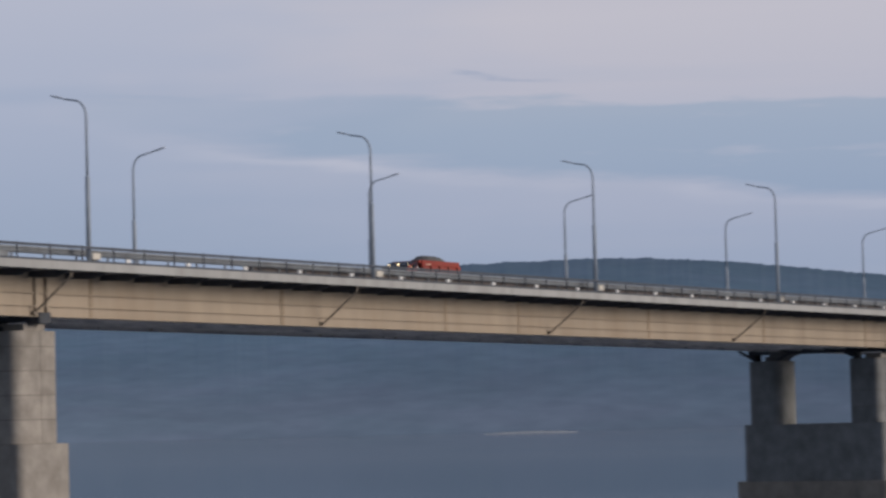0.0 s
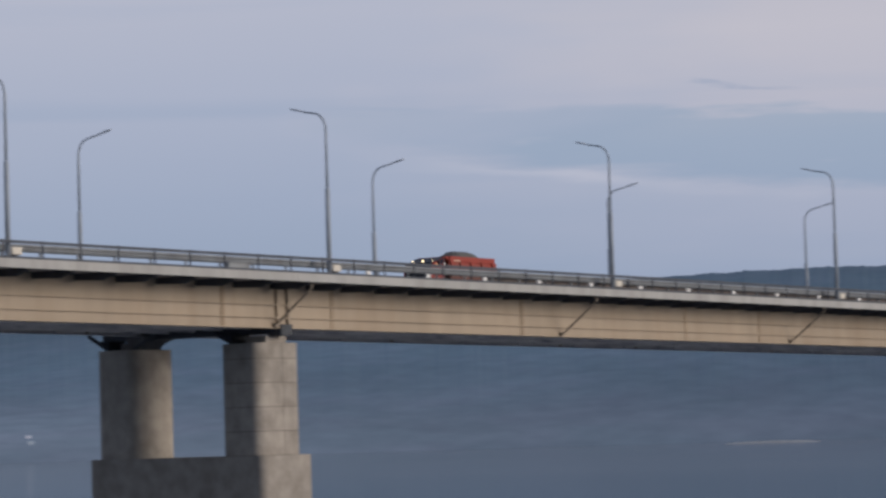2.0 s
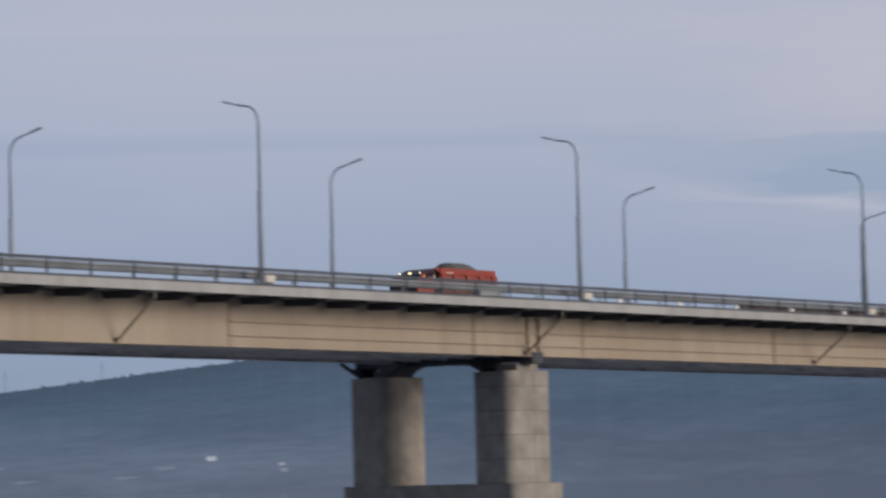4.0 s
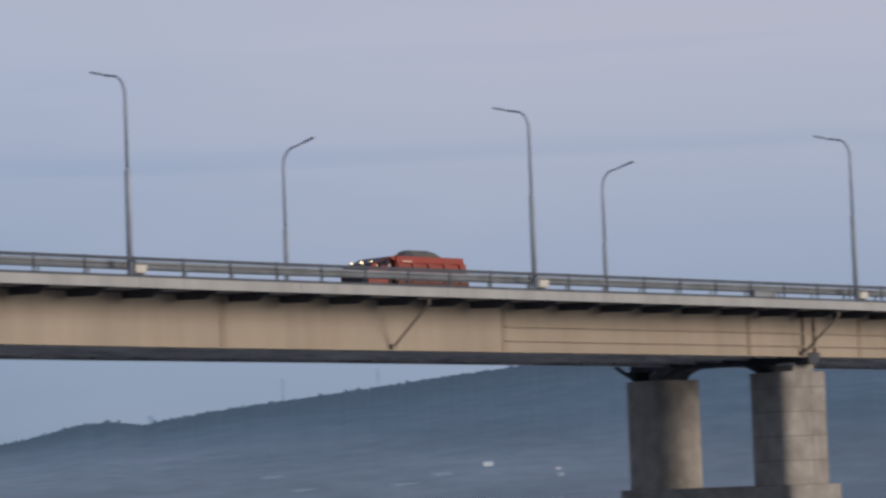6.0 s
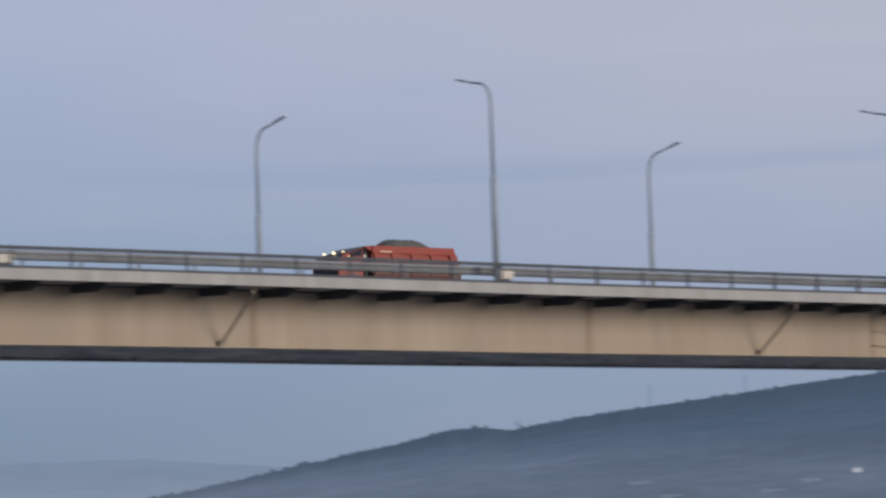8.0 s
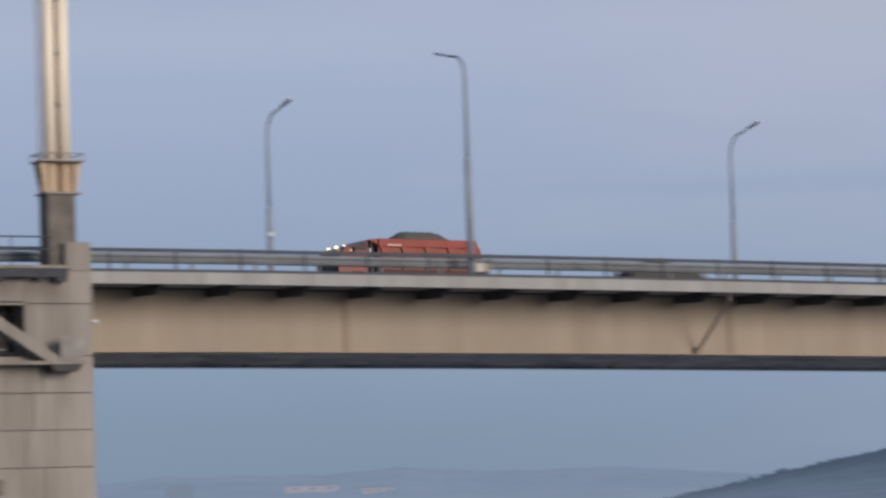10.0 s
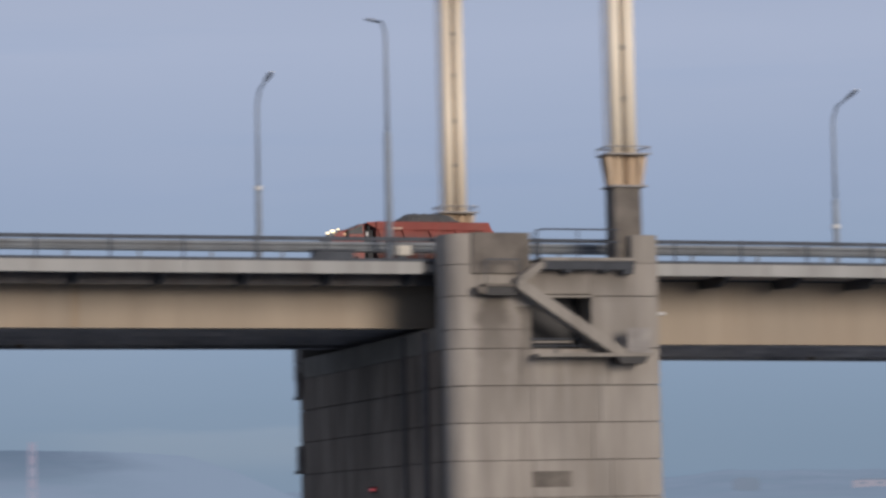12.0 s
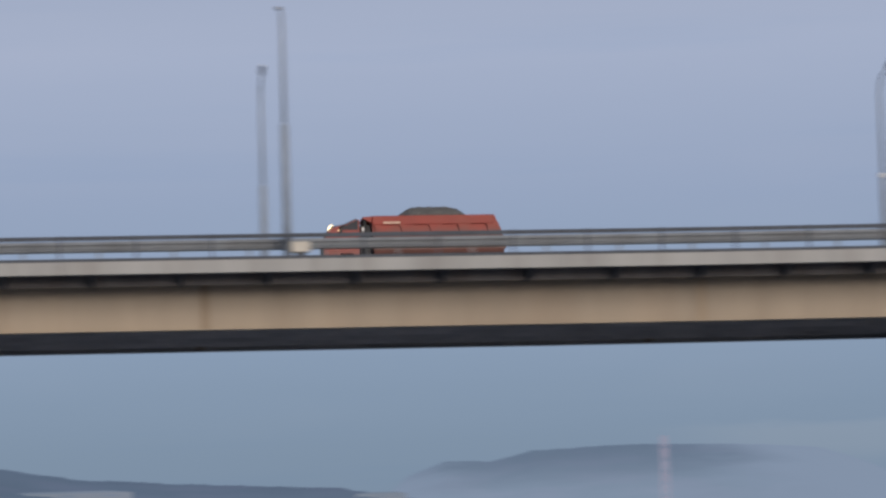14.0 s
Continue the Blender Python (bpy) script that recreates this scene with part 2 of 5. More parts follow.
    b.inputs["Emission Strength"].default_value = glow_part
    return m


M_CONC = material("concrete", (0.355, 0.322, 0.285, 1), 0.9, vary=0.2, scale=1.1, stain=(0.19, 0.165, 0.14, 1), stain_amount=0.6, streak=True, bump=0.3, island=0.12)
M_LOBE = material("stained_concrete", (0.19, 0.167, 0.145, 1), 0.92, vary=0.30, scale=1.1, stain=(0.085, 0.075, 0.065, 1), stain_amount=0.85, bump=0.3)
M_SLAB = material("deck_concrete", (0.26, 0.25, 0.245, 1), 0.9, vary=0.15, scale=0.9, stain=(0.2, 0.18, 0.16, 1), stain_amount=0.4)
# stained concrete toned darker to carry the shade of pier flanks and shelves
M_CONC_DARK = material("shade_toned_concrete", (0.31, 0.27, 0.225, 1), 0.92, vary=0.16, scale=0.9, stain=(0.15, 0.14, 0.13, 1), stain_amount=0.45, bump=0.3, island=0.12)
M_PIER = material("side_pier_concrete", (0.39, 0.352, 0.31, 1), 0.9, vary=0.2, scale=1.0, stain=(0.19, 0.165, 0.14, 1), stain_amount=0.5, bump=0.3, island=0.22)
# darker copy of the pier concrete with the far pier's shaded side in it
M_PIER_SHADE = material("shaded_pier_concrete", (0.215, 0.218, 0.215, 1), 0.85, vary=0.22, scale=0.8, stain=(0.12, 0.12, 0.115, 1), stain_amount=0.6, bump=0.3, island=0.15)
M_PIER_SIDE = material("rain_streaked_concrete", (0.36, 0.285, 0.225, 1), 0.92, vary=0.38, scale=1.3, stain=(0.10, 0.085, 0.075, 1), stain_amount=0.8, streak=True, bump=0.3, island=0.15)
M_UNDER = material("underside_paint", (0.74, 0.73, 0.74, 1), 0.7, vary=0.22, scale=0.35, stain=(0.24, 0.25, 0.31, 1), stain_amount=0.9)
M_UNDER_DARK = material("darker_underside_paint", (0.45, 0.44, 0.455, 1), 0.75, vary=0.2, scale=0.35, stain=(0.13, 0.14, 0.17, 1), stain_amount=0.5)
# dark steel taken near black, carrying the shade under deck and ledge
M_BRACKET = material("shade_dark_steel", (0.06, 0.066, 0.078, 1), 0.8, vary=0.25, scale=1.0)
M_SPLICE = material("rusted_splice_paint", (0.345, 0.27, 0.195, 1), 0.7, vary=0.2, scale=1.2, stain=(0.16, 0.10, 0.06, 1), stain_amount=0.6, streak=True)
def pier_front():
    """Pier concrete with damp runs below the upper landing, and darker patches fading down from ledge and lower
    landing.
    """
    m = material("damp_and_darkened_concrete", (0.395, 0.358, 0.32, 1), 0.9, vary=0.2, scale=1.1, stain=(0.22, 0.19, 0.16, 1), stain_amount=0.6, streak=True, bump=0.3, island=0.12)
    n, l = m.node_tree.nodes, m.node_tree.links
    b = n["Principled BSDF"]
    old = b.inputs["Base Color"].links[0].from_socket
    geo = n.new("ShaderNodeNewGeometry")
    sep = n.new("ShaderNodeSeparateXYZ")
    l.new(geo.outputs["Position"], sep.inputs[0])
    nz = n.new("ShaderNodeTexNoise")
    nz.inputs["Scale"].default_value, nz.inputs["Detail"].default_value = 1.1, 6
    l.new(geo.outputs["Position"], nz.inputs["Vector"])
    wob = math_node(n, l, "MULTIPLY_ADD", nz.outputs[0], 1.3, math_node(n, l, "SUBTRACT", sep.outputs[0], 0.65))
    total = None
    # two damp runs, then three patches darkest just below ledge and lower landing
    for mid, wide, z_lo, z_hi, amount in ((39.4, 1.0, 13.5, 19.0, 1.0), (40.9, 0.5, 13.8, 18.2, 0.8), (42.4, 1.9, 18.6, 19.9, 0.9), (44.6, 1.2, 18.3, 19.6, 0.7), (43.8, 1.5, 15.2, 16.2, 0.6)):
        across = n.new("ShaderNodeMapRange")
        across.interpolation_type = "SMOOTHSTEP"
        across.inputs[1].default_value, across.inputs[2].default_value = wide, wide * 0.25
        l.new(math_node(n, l, "ABSOLUTE", math_node(n, l, "SUBTRACT", wob, mid)), across.inputs[0])
        down = n.new("ShaderNodeMapRange")
        down.inputs[1].default_value, down.inputs[2].default_value = z_lo, z_hi
        l.new(sep.outputs[2], down.inputs[0])
        below = math_node(n, l, "LESS_THAN", sep.outputs[2], z_hi)
        f = math_node(n, l, "MULTIPLY", math_node(n, l, "MULTIPLY", across.outputs[0], down.outputs[0]), math_node(n, l, "MULTIPLY", below, amount))
        total = f if total is None else math_node(n, l, "MAXIMUM", total, f)
    l.new(mix_color(n, l, total, old, (0.115, 0.098, 0.082, 1)), b.inputs["Base Color"])
    return m


M_FRONT = pier_front()
M_KERB = material("grimy_kerb_concrete", (0.175, 0.148, 0.138, 1), 0.92, vary=0.3, scale=0.9, stain=(0.08, 0.07, 0.065, 1), stain_amount=0.6, island=0.25)
M_JOINT = material("joint_mortar", (0.16, 0.145, 0.13, 1), 0.95, vary=0.2)
M_EDGE = material("edge_beam_concrete", (0.40, 0.397, 0.385, 1), 0.88, vary=0.10, scale=0.8, stain=(0.22, 0.20, 0.18, 1), stain_amount=0.45, streak=True)
M_GIRDER = material("girder_paint", (0.395, 0.322, 0.245, 1), 0.6, vary=0.10, scale=0.5, stain=(0.26, 0.18, 0.115, 1), stain_amount=0.32, streak=True, bump=0.08, island=0.08)
M_STEEL_DARK = material("dark_steel", (0.34, 0.315, 0.30, 1), 0.65, vary=0.25, scale=1.2, stain=(0.14, 0.08, 0.05, 1), stain_amount=0.4)
M_BEAM = material("deep_grey_steel", (0.13, 0.12, 0.12, 1), 0.7, vary=0.25, scale=0.9, stain=(0.09, 0.06, 0.045, 1), stain_amount=0.5)
M_PIPE = material("pipe_steel", (0.27, 0.225, 0.18, 1), 0.6, vary=0.2)
M_RAIL = material("rail_paint", (0.07, 0.08, 0.10, 1), 0.75, vary=0.2, scale=1.0)
M_GALV = material("galvanised_steel", (0.26, 0.28, 0.30, 1), 0.6, metal=0.1, vary=0.15, scale=0.8, stain=(0.12, 0.11, 0.10, 1), stain_amount=0.5)
M_POLE = material("pole_steel", (0.32, 0.36, 0.415, 1), 0.6, metal=0.1, vary=0.12, scale=0.9)
M_LAMP = material("lamp_head_grey", (0.55, 0.57, 0.60, 1), 0.5, vary=0.1)
M_BLOCK = material("footing_paint", (0.66, 0.62, 0.55, 1), 0.85, vary=0.08, scale=2, stain=(0.35, 0.30, 0.24, 1), stain_amount=0.4)
M_ASPHALT = material("asphalt", (0.05, 0.05, 0.052, 1), 0.9, vary=0.25, scale=0.5)
M_TUBE = material("cream_tube_paint", (0.97, 0.85, 0.68, 1), 0.38, vary=0.04, scale=0.8, stain=(0.72, 0.54, 0.38, 1), stain_amount=0.4, streak=True, bump=0.05)
M_TUBE_LOW = material("rusty_tube_paint", (0.56, 0.42, 0.28, 1), 0.5, vary=0.12, scale=1.2, stain=(0.35, 0.20, 0.10, 1), stain_amount=0.5, streak=True)
M_WHITE = material("white_paint", (0.75, 0.74, 0.72, 1), 0.6, vary=0.05)
def road_dirt(m, z_clean, z_dirty, dirt):
    """Dried road dirt that thickens down a vehicle's sides."""
    n, l = m.node_tree.nodes, m.node_tree.links
    b = n["Principled BSDF"]
    old = b.inputs["Base Color"].links[0].from_socket
    tc = n.new("ShaderNodeTexCoord")
    sep = n.new("ShaderNodeSeparateXYZ")
    l.new(tc.outputs["Object"], sep.inputs[0])
    nz = n.new("ShaderNodeTexNoise")
    nz.inputs["Scale"].default_value, nz.inputs["Detail"].default_value = 2.2, 6
    l.new(tc.outputs["Object"], nz.inputs["Vector"])
    mr = n.new("ShaderNodeMapRange")
    mr.inputs[1].default_value, mr.inputs[2].default_value = z_clean, z_dirty
    l.new(math_node(n, l, "MULTIPLY_ADD", nz.outputs[0], 0.35, math_node(n, l, "SUBTRACT", sep.outputs[2], 0.17)), mr.inputs[0])
    l.new(mix_color(n, l, math_node(n, l, "MULTIPLY", mr.outputs[0], 0.85), old, dirt), b.inputs["Base Color"])
    return m


M_ORANGE = material("orange_truck_paint", (0.32, 0.034, 0.02, 1), 0.55, vary=0.14, scale=1.5, stain=(0.25, 0.075, 0.045, 1), stain_amount=0.5, bump=0.05)
M_RED = material("red_cab_paint", (0.30, 0.034, 0.024, 1), 0.5, vary=0.12, scale=1.5, stain=(0.17, 0.065, 0.05, 1), stain_amount=0.5, bump=0.05)
road_dirt(M_ORANGE, 2.45, 1.95, (0.115, 0.075, 0.065, 1))
road_dirt(M_RED, 1.5, 1.0, (0.115, 0.075, 0.065, 1))
M_GRIME = material("road_dirt_on_red_paint", (0.12, 0.045, 0.035, 1), 0.8, vary=0.25, scale=2.0)
M_DARK = material("dark_trim", (0.02, 0.02, 0.024, 1), 0.6, vary=0.2)
M_GLASS = material("dark_window_glass", (0.012, 0.016, 0.03, 1), 0.3, vary=0.1, bump=0.0)
M_GLASS.node_tree.nodes["Principled BSDF"].inputs["Specular IOR Level"].default_value = 0.15
M_CAR = material("dark_car_paint", (0.02, 0.02, 0.022, 1), 0.5, vary=0.1, bump=0.0)
M_TYRE = material("tyre_rubber", (0.025, 0.025, 0.026, 1), 0.85, vary=0.2)
M_RIM = material("rim_steel", (0.28, 0.28, 0.28, 1), 0.5, metal=0.4, vary=0.15)
M_GRAVEL = material("grey_gravel", (0.15, 0.145, 0.135, 1), 0.95, vary=0.35, scale=6, bump=0.8, fine=18)
M_BAR = material("pale_lettering_paint", (0.72, 0.50, 0.38, 1), 0.6, vary=0.05)
M_LIGHT = glow("headlight_glow", (1.0, 0.76, 0.38, 1), 3.6)
M_NAV = glow("red_lens_glow", (1.0, 0.05, 0.05, 1), 0.3)
M_MARKER = glow("marker_glow", (1.0, 0.55, 0.18, 1), 0.8)
# far walls, masts and pylons: haze mixed into the colour and emitted
M_HOUSE = far_land("pale_wall_haze_glow", srgb(170, 173, 182), srgb(166, 170, 180), 60, 1.0, 0.03)
M_MAST = far_land("mast_haze_glow", srgb(148, 143, 163), srgb(146, 148, 168), 90, 1.0, 0.04)
M_MAST_PALE = far_land("pale_mast_haze_glow", srgb(146, 150, 171), srgb(145, 153, 174), 90, 1.0, 0.04)
M_PYLON = far_land("pylon_haze_glow", srgb(122, 138, 163), srgb(110, 126, 150), 100, 1.0, 0.03)
M_FAR_WALL = far_land("wall_haze_glow", srgb(145, 144, 159), srgb(143, 145, 160), 60, 1.0, 0.05)
M_FAR_HOUSE = far_land("dim_wall_haze_glow", srgb(122, 129, 144), srgb(120, 128, 143), 60, 1.0, 0.03)
M_SHED = far_land("shed_haze_glow", srgb(97, 109, 130), srgb(97, 109, 130), 60, 1.0, 0.05)
M_FAR_GREY = far_land("grey_wall_haze_glow", srgb(112, 124, 144), srgb(116, 128, 146), 60, 1.0, 0.05)
M_SAND = material("pale_wet_sand", (0.38, 0.40, 0.43, 1), 0.7, vary=0.15, scale=0.3)


def water_material():
    m = bpy.data.materials.new("bay_water")
    m.use_nodes = True
    n, l = m.node_tree.nodes, m.node_tree.links
    b = n["Principled BSDF"]
    b.inputs["Base Color"].default_value = (0.21, 0.25, 0.30, 1)
    b.inputs["Roughness"].default_value = 0.16
    b.inputs["IOR"].default_value = 1.33
    geo = n.new("ShaderNodeNewGeometry")
    a = n.new("ShaderNodeTexNoise")
    a.inputs["Scale"].default_value, a.inputs["Detail"].default_value = 0.5, 6
    l.new(geo.outputs["Position"], a.inputs["Vector"])
    bp = n.new("ShaderNodeBump")
    bp.inputs["Strength"].default_value, bp.inputs["Distance"].default_value = 0.25, 0.06
    l.new(a.outputs[0], bp.inputs["Height"])
    l.new(bp.outputs[0], b.inputs["Normal"])
    c = n.new("ShaderNodeTexNoise")
    c.inputs["Scale"].default_value, c.inputs["Detail"].default_value = 1.0, 2
    turn = n.new("ShaderNodeMapping")  # long wind lanes across the bay
    turn.inputs["Rotation"].default_value = (0, 0, radians(55))
    turn.inputs["Scale"].default_value = (0.0045, 0.0008, 1)
    l.new(geo.outputs["Position"], turn.inputs[0])
    l.new(turn.outputs[0], c.inputs["Vector"])
    mr = n.new("ShaderNodeMapRange")
    mr.inputs[1].default_value, mr.inputs[2].default_value = 0.38, 0.62
    mr.inputs[3].default_value, mr.inputs[4].default_value = 0.055, 0.085
    l.new(c.outputs[0], mr.inputs[0])
    l.new(mr.outputs[0], b.inputs["Roughness"])
    return m


M_WATER = water_material()


# ---- geometry helpers ----
def mesh_from(name, bm, mat, smooth=False):
    me = bpy.data.meshes.new(name)
    bmesh.ops.recalc_face_normals(bm, faces=bm.faces[:])
    bm.to_mesh(me)
    bm.free()
    for m in (mat if isinstance(mat, (list, tuple)) else [mat]):
        me.materials.append(m)
    if smooth:
        for f in me.polygons:
            f.use_smooth = True
    return me


def part(name, bm, mat, parent=None, label="", smooth=False):
    ob = new(name, mesh_from(name, bm, mat, smooth))
    if parent:
        ob.parent = parent
    if label:
        tagged(ob, label)
    return ob


def piece(name, mesh, parent, place):
    ob = new(name, mesh)
    ob.parent = parent
    ob.location = place
    return ob


def empty(name, x, y, z, label, category, group="", kind=""):
    ob = new(name)
    ob.location = (x, y, z)
    return tagged(ob, label, category, group, kind)


def box(bm, x0, x1, y0, y1, z0, z1, bevel=0.0):
    vs = [bm.verts.new(p) for p in ((x0, y0, z0), (x1, y0, z0), (x1, y1, z0), (x0, y1, z0), (x0, y0, z1), (x1, y0, z1), (x1, y1, z1), (x0, y1, z1))]
    fs = [bm.faces.new([vs[i] for i in f]) for f in ((0, 3, 2, 1), (4, 5, 6, 7), (0, 1, 5, 4), (1, 2, 6, 5), (2, 3, 7, 6), (3, 0, 4, 7))]
    if bevel:
        es = list({e for f in fs for e in f.edges})
        bmesh.ops.bevel(bm, geom=es, offset=bevel, segments=1, affect="EDGES")
    return bm


def boxes(*specs, bevel=0.0):
    bm = bmesh.new()
    for s in specs:
        box(bm, *s, bevel=bevel)
    return bm


def prism(bm, poly, y0, y1):
    """A side outline in x and z, drawn out from y0 to y1."""
    a = [bm.verts.new((x, y0, z)) for x, z in poly]
    b = [bm.verts.new((x, y1, z)) for x, z in poly]
    bm.faces.new(a)
    bm.faces.new(b[::-1])
    for i in range(len(poly)):
        j = (i + 1) % len(poly)
        bm.faces.new((a[i], b[i], b[j], a[j]))
    return bm


def tube(bm, pts, radii, sides=10):
    """A round bar along a chain of points."""
    rings = []
    pts = [Vector(p) for p in pts]
    for i, p in enumerate(pts):
        d = (pts[min(i + 1, len(pts) - 1)] - pts[max(i - 1, 0)]).normalized()
        u = d.orthogonal().normalized() if abs(d.y) > 0.9 else d.cross(Vector((0, 1, 0))).normalized()
        v = d.cross(u)
        r = radii[i] if isinstance(radii, (list, tuple)) else radii
        rings.append([bm.verts.new(p + r * (math.cos(2 * math.pi * k / sides) * u + math.sin(2 * math.pi * k / sides) * v)) for k in range(sides)])
    for a, b in zip(rings, rings[1:]):
        for k in range(sides):
            bm.faces.new((a[k], a[(k + 1) % sides], b[(k + 1) % sides], b[k]))
    bm.faces.new(rings[0][::-1])
    bm.faces.new(rings[-1])
    return bm


def bar(p, q, r, sides=8):
    return tube(bmesh.new(), [p, q], r, sides)


# ---- the bridge's line ----
X_LEFT, X_RIGHT = -64.0, 345.0
Y_EDGE, Y_LAMP, Y_WEB, Y_WEB_FAR, Y_LAMP_FAR, Y_EDGE_FAR = 124.25, 124.9, 128.0, 142.2, 146.4, 147.05
PIER_X0, PIER_X1 = 37.5, 46.75


def deck(x):
    """Height of the footway over the water along the bridge: a long gentle crest."""
    s = (x - 153.79) / 120.0
    rise = 0.17 * min(1, max(0, (x - 22) / 33)) - 0.09 * min(1, max(0, (x - 75) / 25)) - 0.08
    return 19.52 - 1.36 * s - 0.12 * s * s + 0.07 * s ** 3 + rise


def run(bm, x0, x1, y0, y1, z0, z1, step=6.0):
    """A bar along the bridge, at heights over its line."""
    n = max(1, round((x1 - x0) / step))
    rings = []
    for i in range(n + 1):
        x = x0 + (x1 - x0) * i / n
        h = deck(x)
        rings.append([bm.verts.new((x, y, h + z)) for y, z in ((y0, z0), (y1, z0), (y1, z1), (y0, z1))])
    for a, b in zip(rings, rings[1:]):
        for k in range(4):
            bm.faces.new((a[k], a[(k + 1) % 4], b[(k + 1) % 4], b[k]))
    bm.faces.new(rings[0][::-1])
    bm.faces.new(rings[-1])
    return bm


def runs(*specs):
    bm = bmesh.new()
    for s in specs:
        run(bm, *s)
    return bm


# ---- water ----
bm = bmesh.new()
bm.faces.new([bm.verts.new(p) for p in ((-6000, -6000, 0), (6000, -6000, 0), (6000, 6000, 0), (-6000, 6000, 0))])
tagged(part("water", bm, M_WATER), "calm slate-blue bay water under an evening sky", "water", kind="structure")


# ---- far land ----
def lerp_table(tab, x):
    if x <= tab[0][0]:
        return tab[0][1]
    for (a, u), (b, v) in zip(tab, tab[1:]):
        if x <= b:
            s = (x - a) / (b - a)
            return u + (v - u) * s
    return tab[-1][1]


def ridge_height(tab, az, r1, rough):
    h = EYE_Z + r1 * math.tan(radians(lerp_table(tab, az)))
    return h + rough * (0.6 * noise.noise((az * 3.1, r1 * 0.01, 0.3)) + 0.45 * noise.noise((az * 13.0, 2.0, r1 * 0.01)) + 0.6 * noise.noise((az * 61.0, 5.0, 0.0)))


def land_z(tab, az, r, r0, r1, rough, bend):
    s = (r - r0) / (r1 - r0)
    h = ridge_height(tab, az, r1, rough)
    if s <= 1:
        z = h * max(s, 0) ** bend
        if 0.02 < s < 0.97:
            z += rough * 0.7 * noise.noise((az * 2.0, r * 0.006, 1.7)) * min(1, 4 * s)
        return z if s > 0 else -2.0
    return h * max(0.0, 1 - (s - 1) * 2.2)


def hill(name, tab, az0, az1, r0, r1, mat, label, rough=1.5, step=0.04, bend=0.85):
    radial = [-0.02, 0.0, 0.04, 0.1, 0.17, 0.25, 0.34, 0.43, 0.52, 0.61, 0.7, 0.78, 0.86, 0.93, 1.0, 1.1, 1.25, 1.5]
    n = round((az1 - az0) / step)
    verts, faces = [], []
    for i in range(n + 1):
        az = az0 + (az1 - az0) * i / n
        for s in radial:
            r = r0 + s * (r1 - r0)
            verts.append((r * math.sin(radians(az)), r * math.cos(radians(az)), land_z(tab, az, r, r0, r1, rough, bend)))
    m = len(radial)
    for i in range(n):
        for k in range(m - 1):
            a = i * m + k
            faces.append((a, a + 1, a + m + 1, a + m))
    me = bpy.data.meshes.new(name)
    me.from_pydata(verts, [], faces)
    me.materials.append(mat)
    # share of the climb to the crest, by which the painted mist bands divide
    rise = me.attributes.new("rise", "FLOAT", "POINT")
    rise.data.foreach_set("value", [min(1.0, max(0.0, radial[i % m])) for i in range(len(verts))])
    for f in me.polygons:
        f.use_smooth = True
    return tagged(new(name, me), label, "hill", kind="structure")


HILL_A = [(28, -0.2), (31.5, 0.35), (33.2, 0.70), (35.3, 1.09), (36.0, 1.26), (36.5, 1.31), (37.2, 1.24), (38.4, 1.43), (40, 1.60), (42, 1.83),
          (44, 2.05), (50, 2.5), (57, 2.77), (60, 2.83), (62, 2.70), (64.7, 2.38), (75, 1.5), (90, 0.8)]
HILL_B = [(-20, 0.9), (14, 0.75), (20, 0.8), (22, 1.0), (25, 0.95), (26.3, 1.05), (28, 0.92), (30.5, 0.92), (33, 0.7), (38, 0.6)]
HILL_C = [(3.6, 0.2), (4.7, 1.15), (5.4, 1.42), (6.2, 1.38), (7.0, 1.56), (8.7, 1.62), (10.7, 1.57), (12.2, 1.46), (13.1, 1.15), (14.5, 0.5), (16, 0.2)]
HILL_D = [(-25, 2.4), (-8, 1.9), (-2.7, 1.50), (-2.0, 1.38), (-1.2, 1.26), (1.4, 1.09), (3.5, 0.98), (5.0, 0.7), (7, 0.2)]
# brightness by share of the climb: a pale mist band painted mid-slope
MIST_BANDS = [(0.0, 0.94), (0.2, 1.05), (0.42, 1.20), (0.64, 1.18), (0.84, 1.0), (1.0, 0.93)]
M_FAR_A = far_land("wooded_slope_haze_glow", srgb(71, 87, 108), srgb(98, 111, 132), 66, blotch=0.07, side=srgb(63, 75, 97), hazy_woods=MIST_BANDS)
# far shore, flat-topped hill and ridge: haze and fog painted into glowing colour
M_FAR_B = far_land("far_shore_haze_glow", srgb(129, 146, 170), srgb(139, 154, 177), 60, blotch=0.05)
M_FAR_C = far_land("hill_painted_fog", srgb(109, 126, 150), srgb(136, 153, 177), 100, blotch=0.05, fog=(srgb(141, 157, 182), 460, 95, 250), low=48.0)
M_FAR_D = far_land("shore_ridge_haze_glow", srgb(94, 110, 134), srgb(112, 126, 148), 60, blotch=0.08)
hill("backdrop_hill_wooded", HILL_A, 28, 90, 1720, 2600, M_FAR_A, "dark wooded hillside across the bay with evening mist painted on")
hill("backdrop_hill_far_shore", HILL_B, -20, 38, 3300, 4300, M_FAR_B, "low faint hills beyond the bay, mist painted into their colour", rough=2.5)
hill("backdrop_hill_fogbound", HILL_C, 3.6, 16, 3000, 3500, M_FAR_C, "flat-topped hill with a fog bank painted over its foot", rough=1.2)
hill("backdrop_hill_shore_ridge", HILL_D, -25, 7, 2300, 2900, M_FAR_D, "dim low ridge behind the far shore, haze in its colour", rough=2.0)


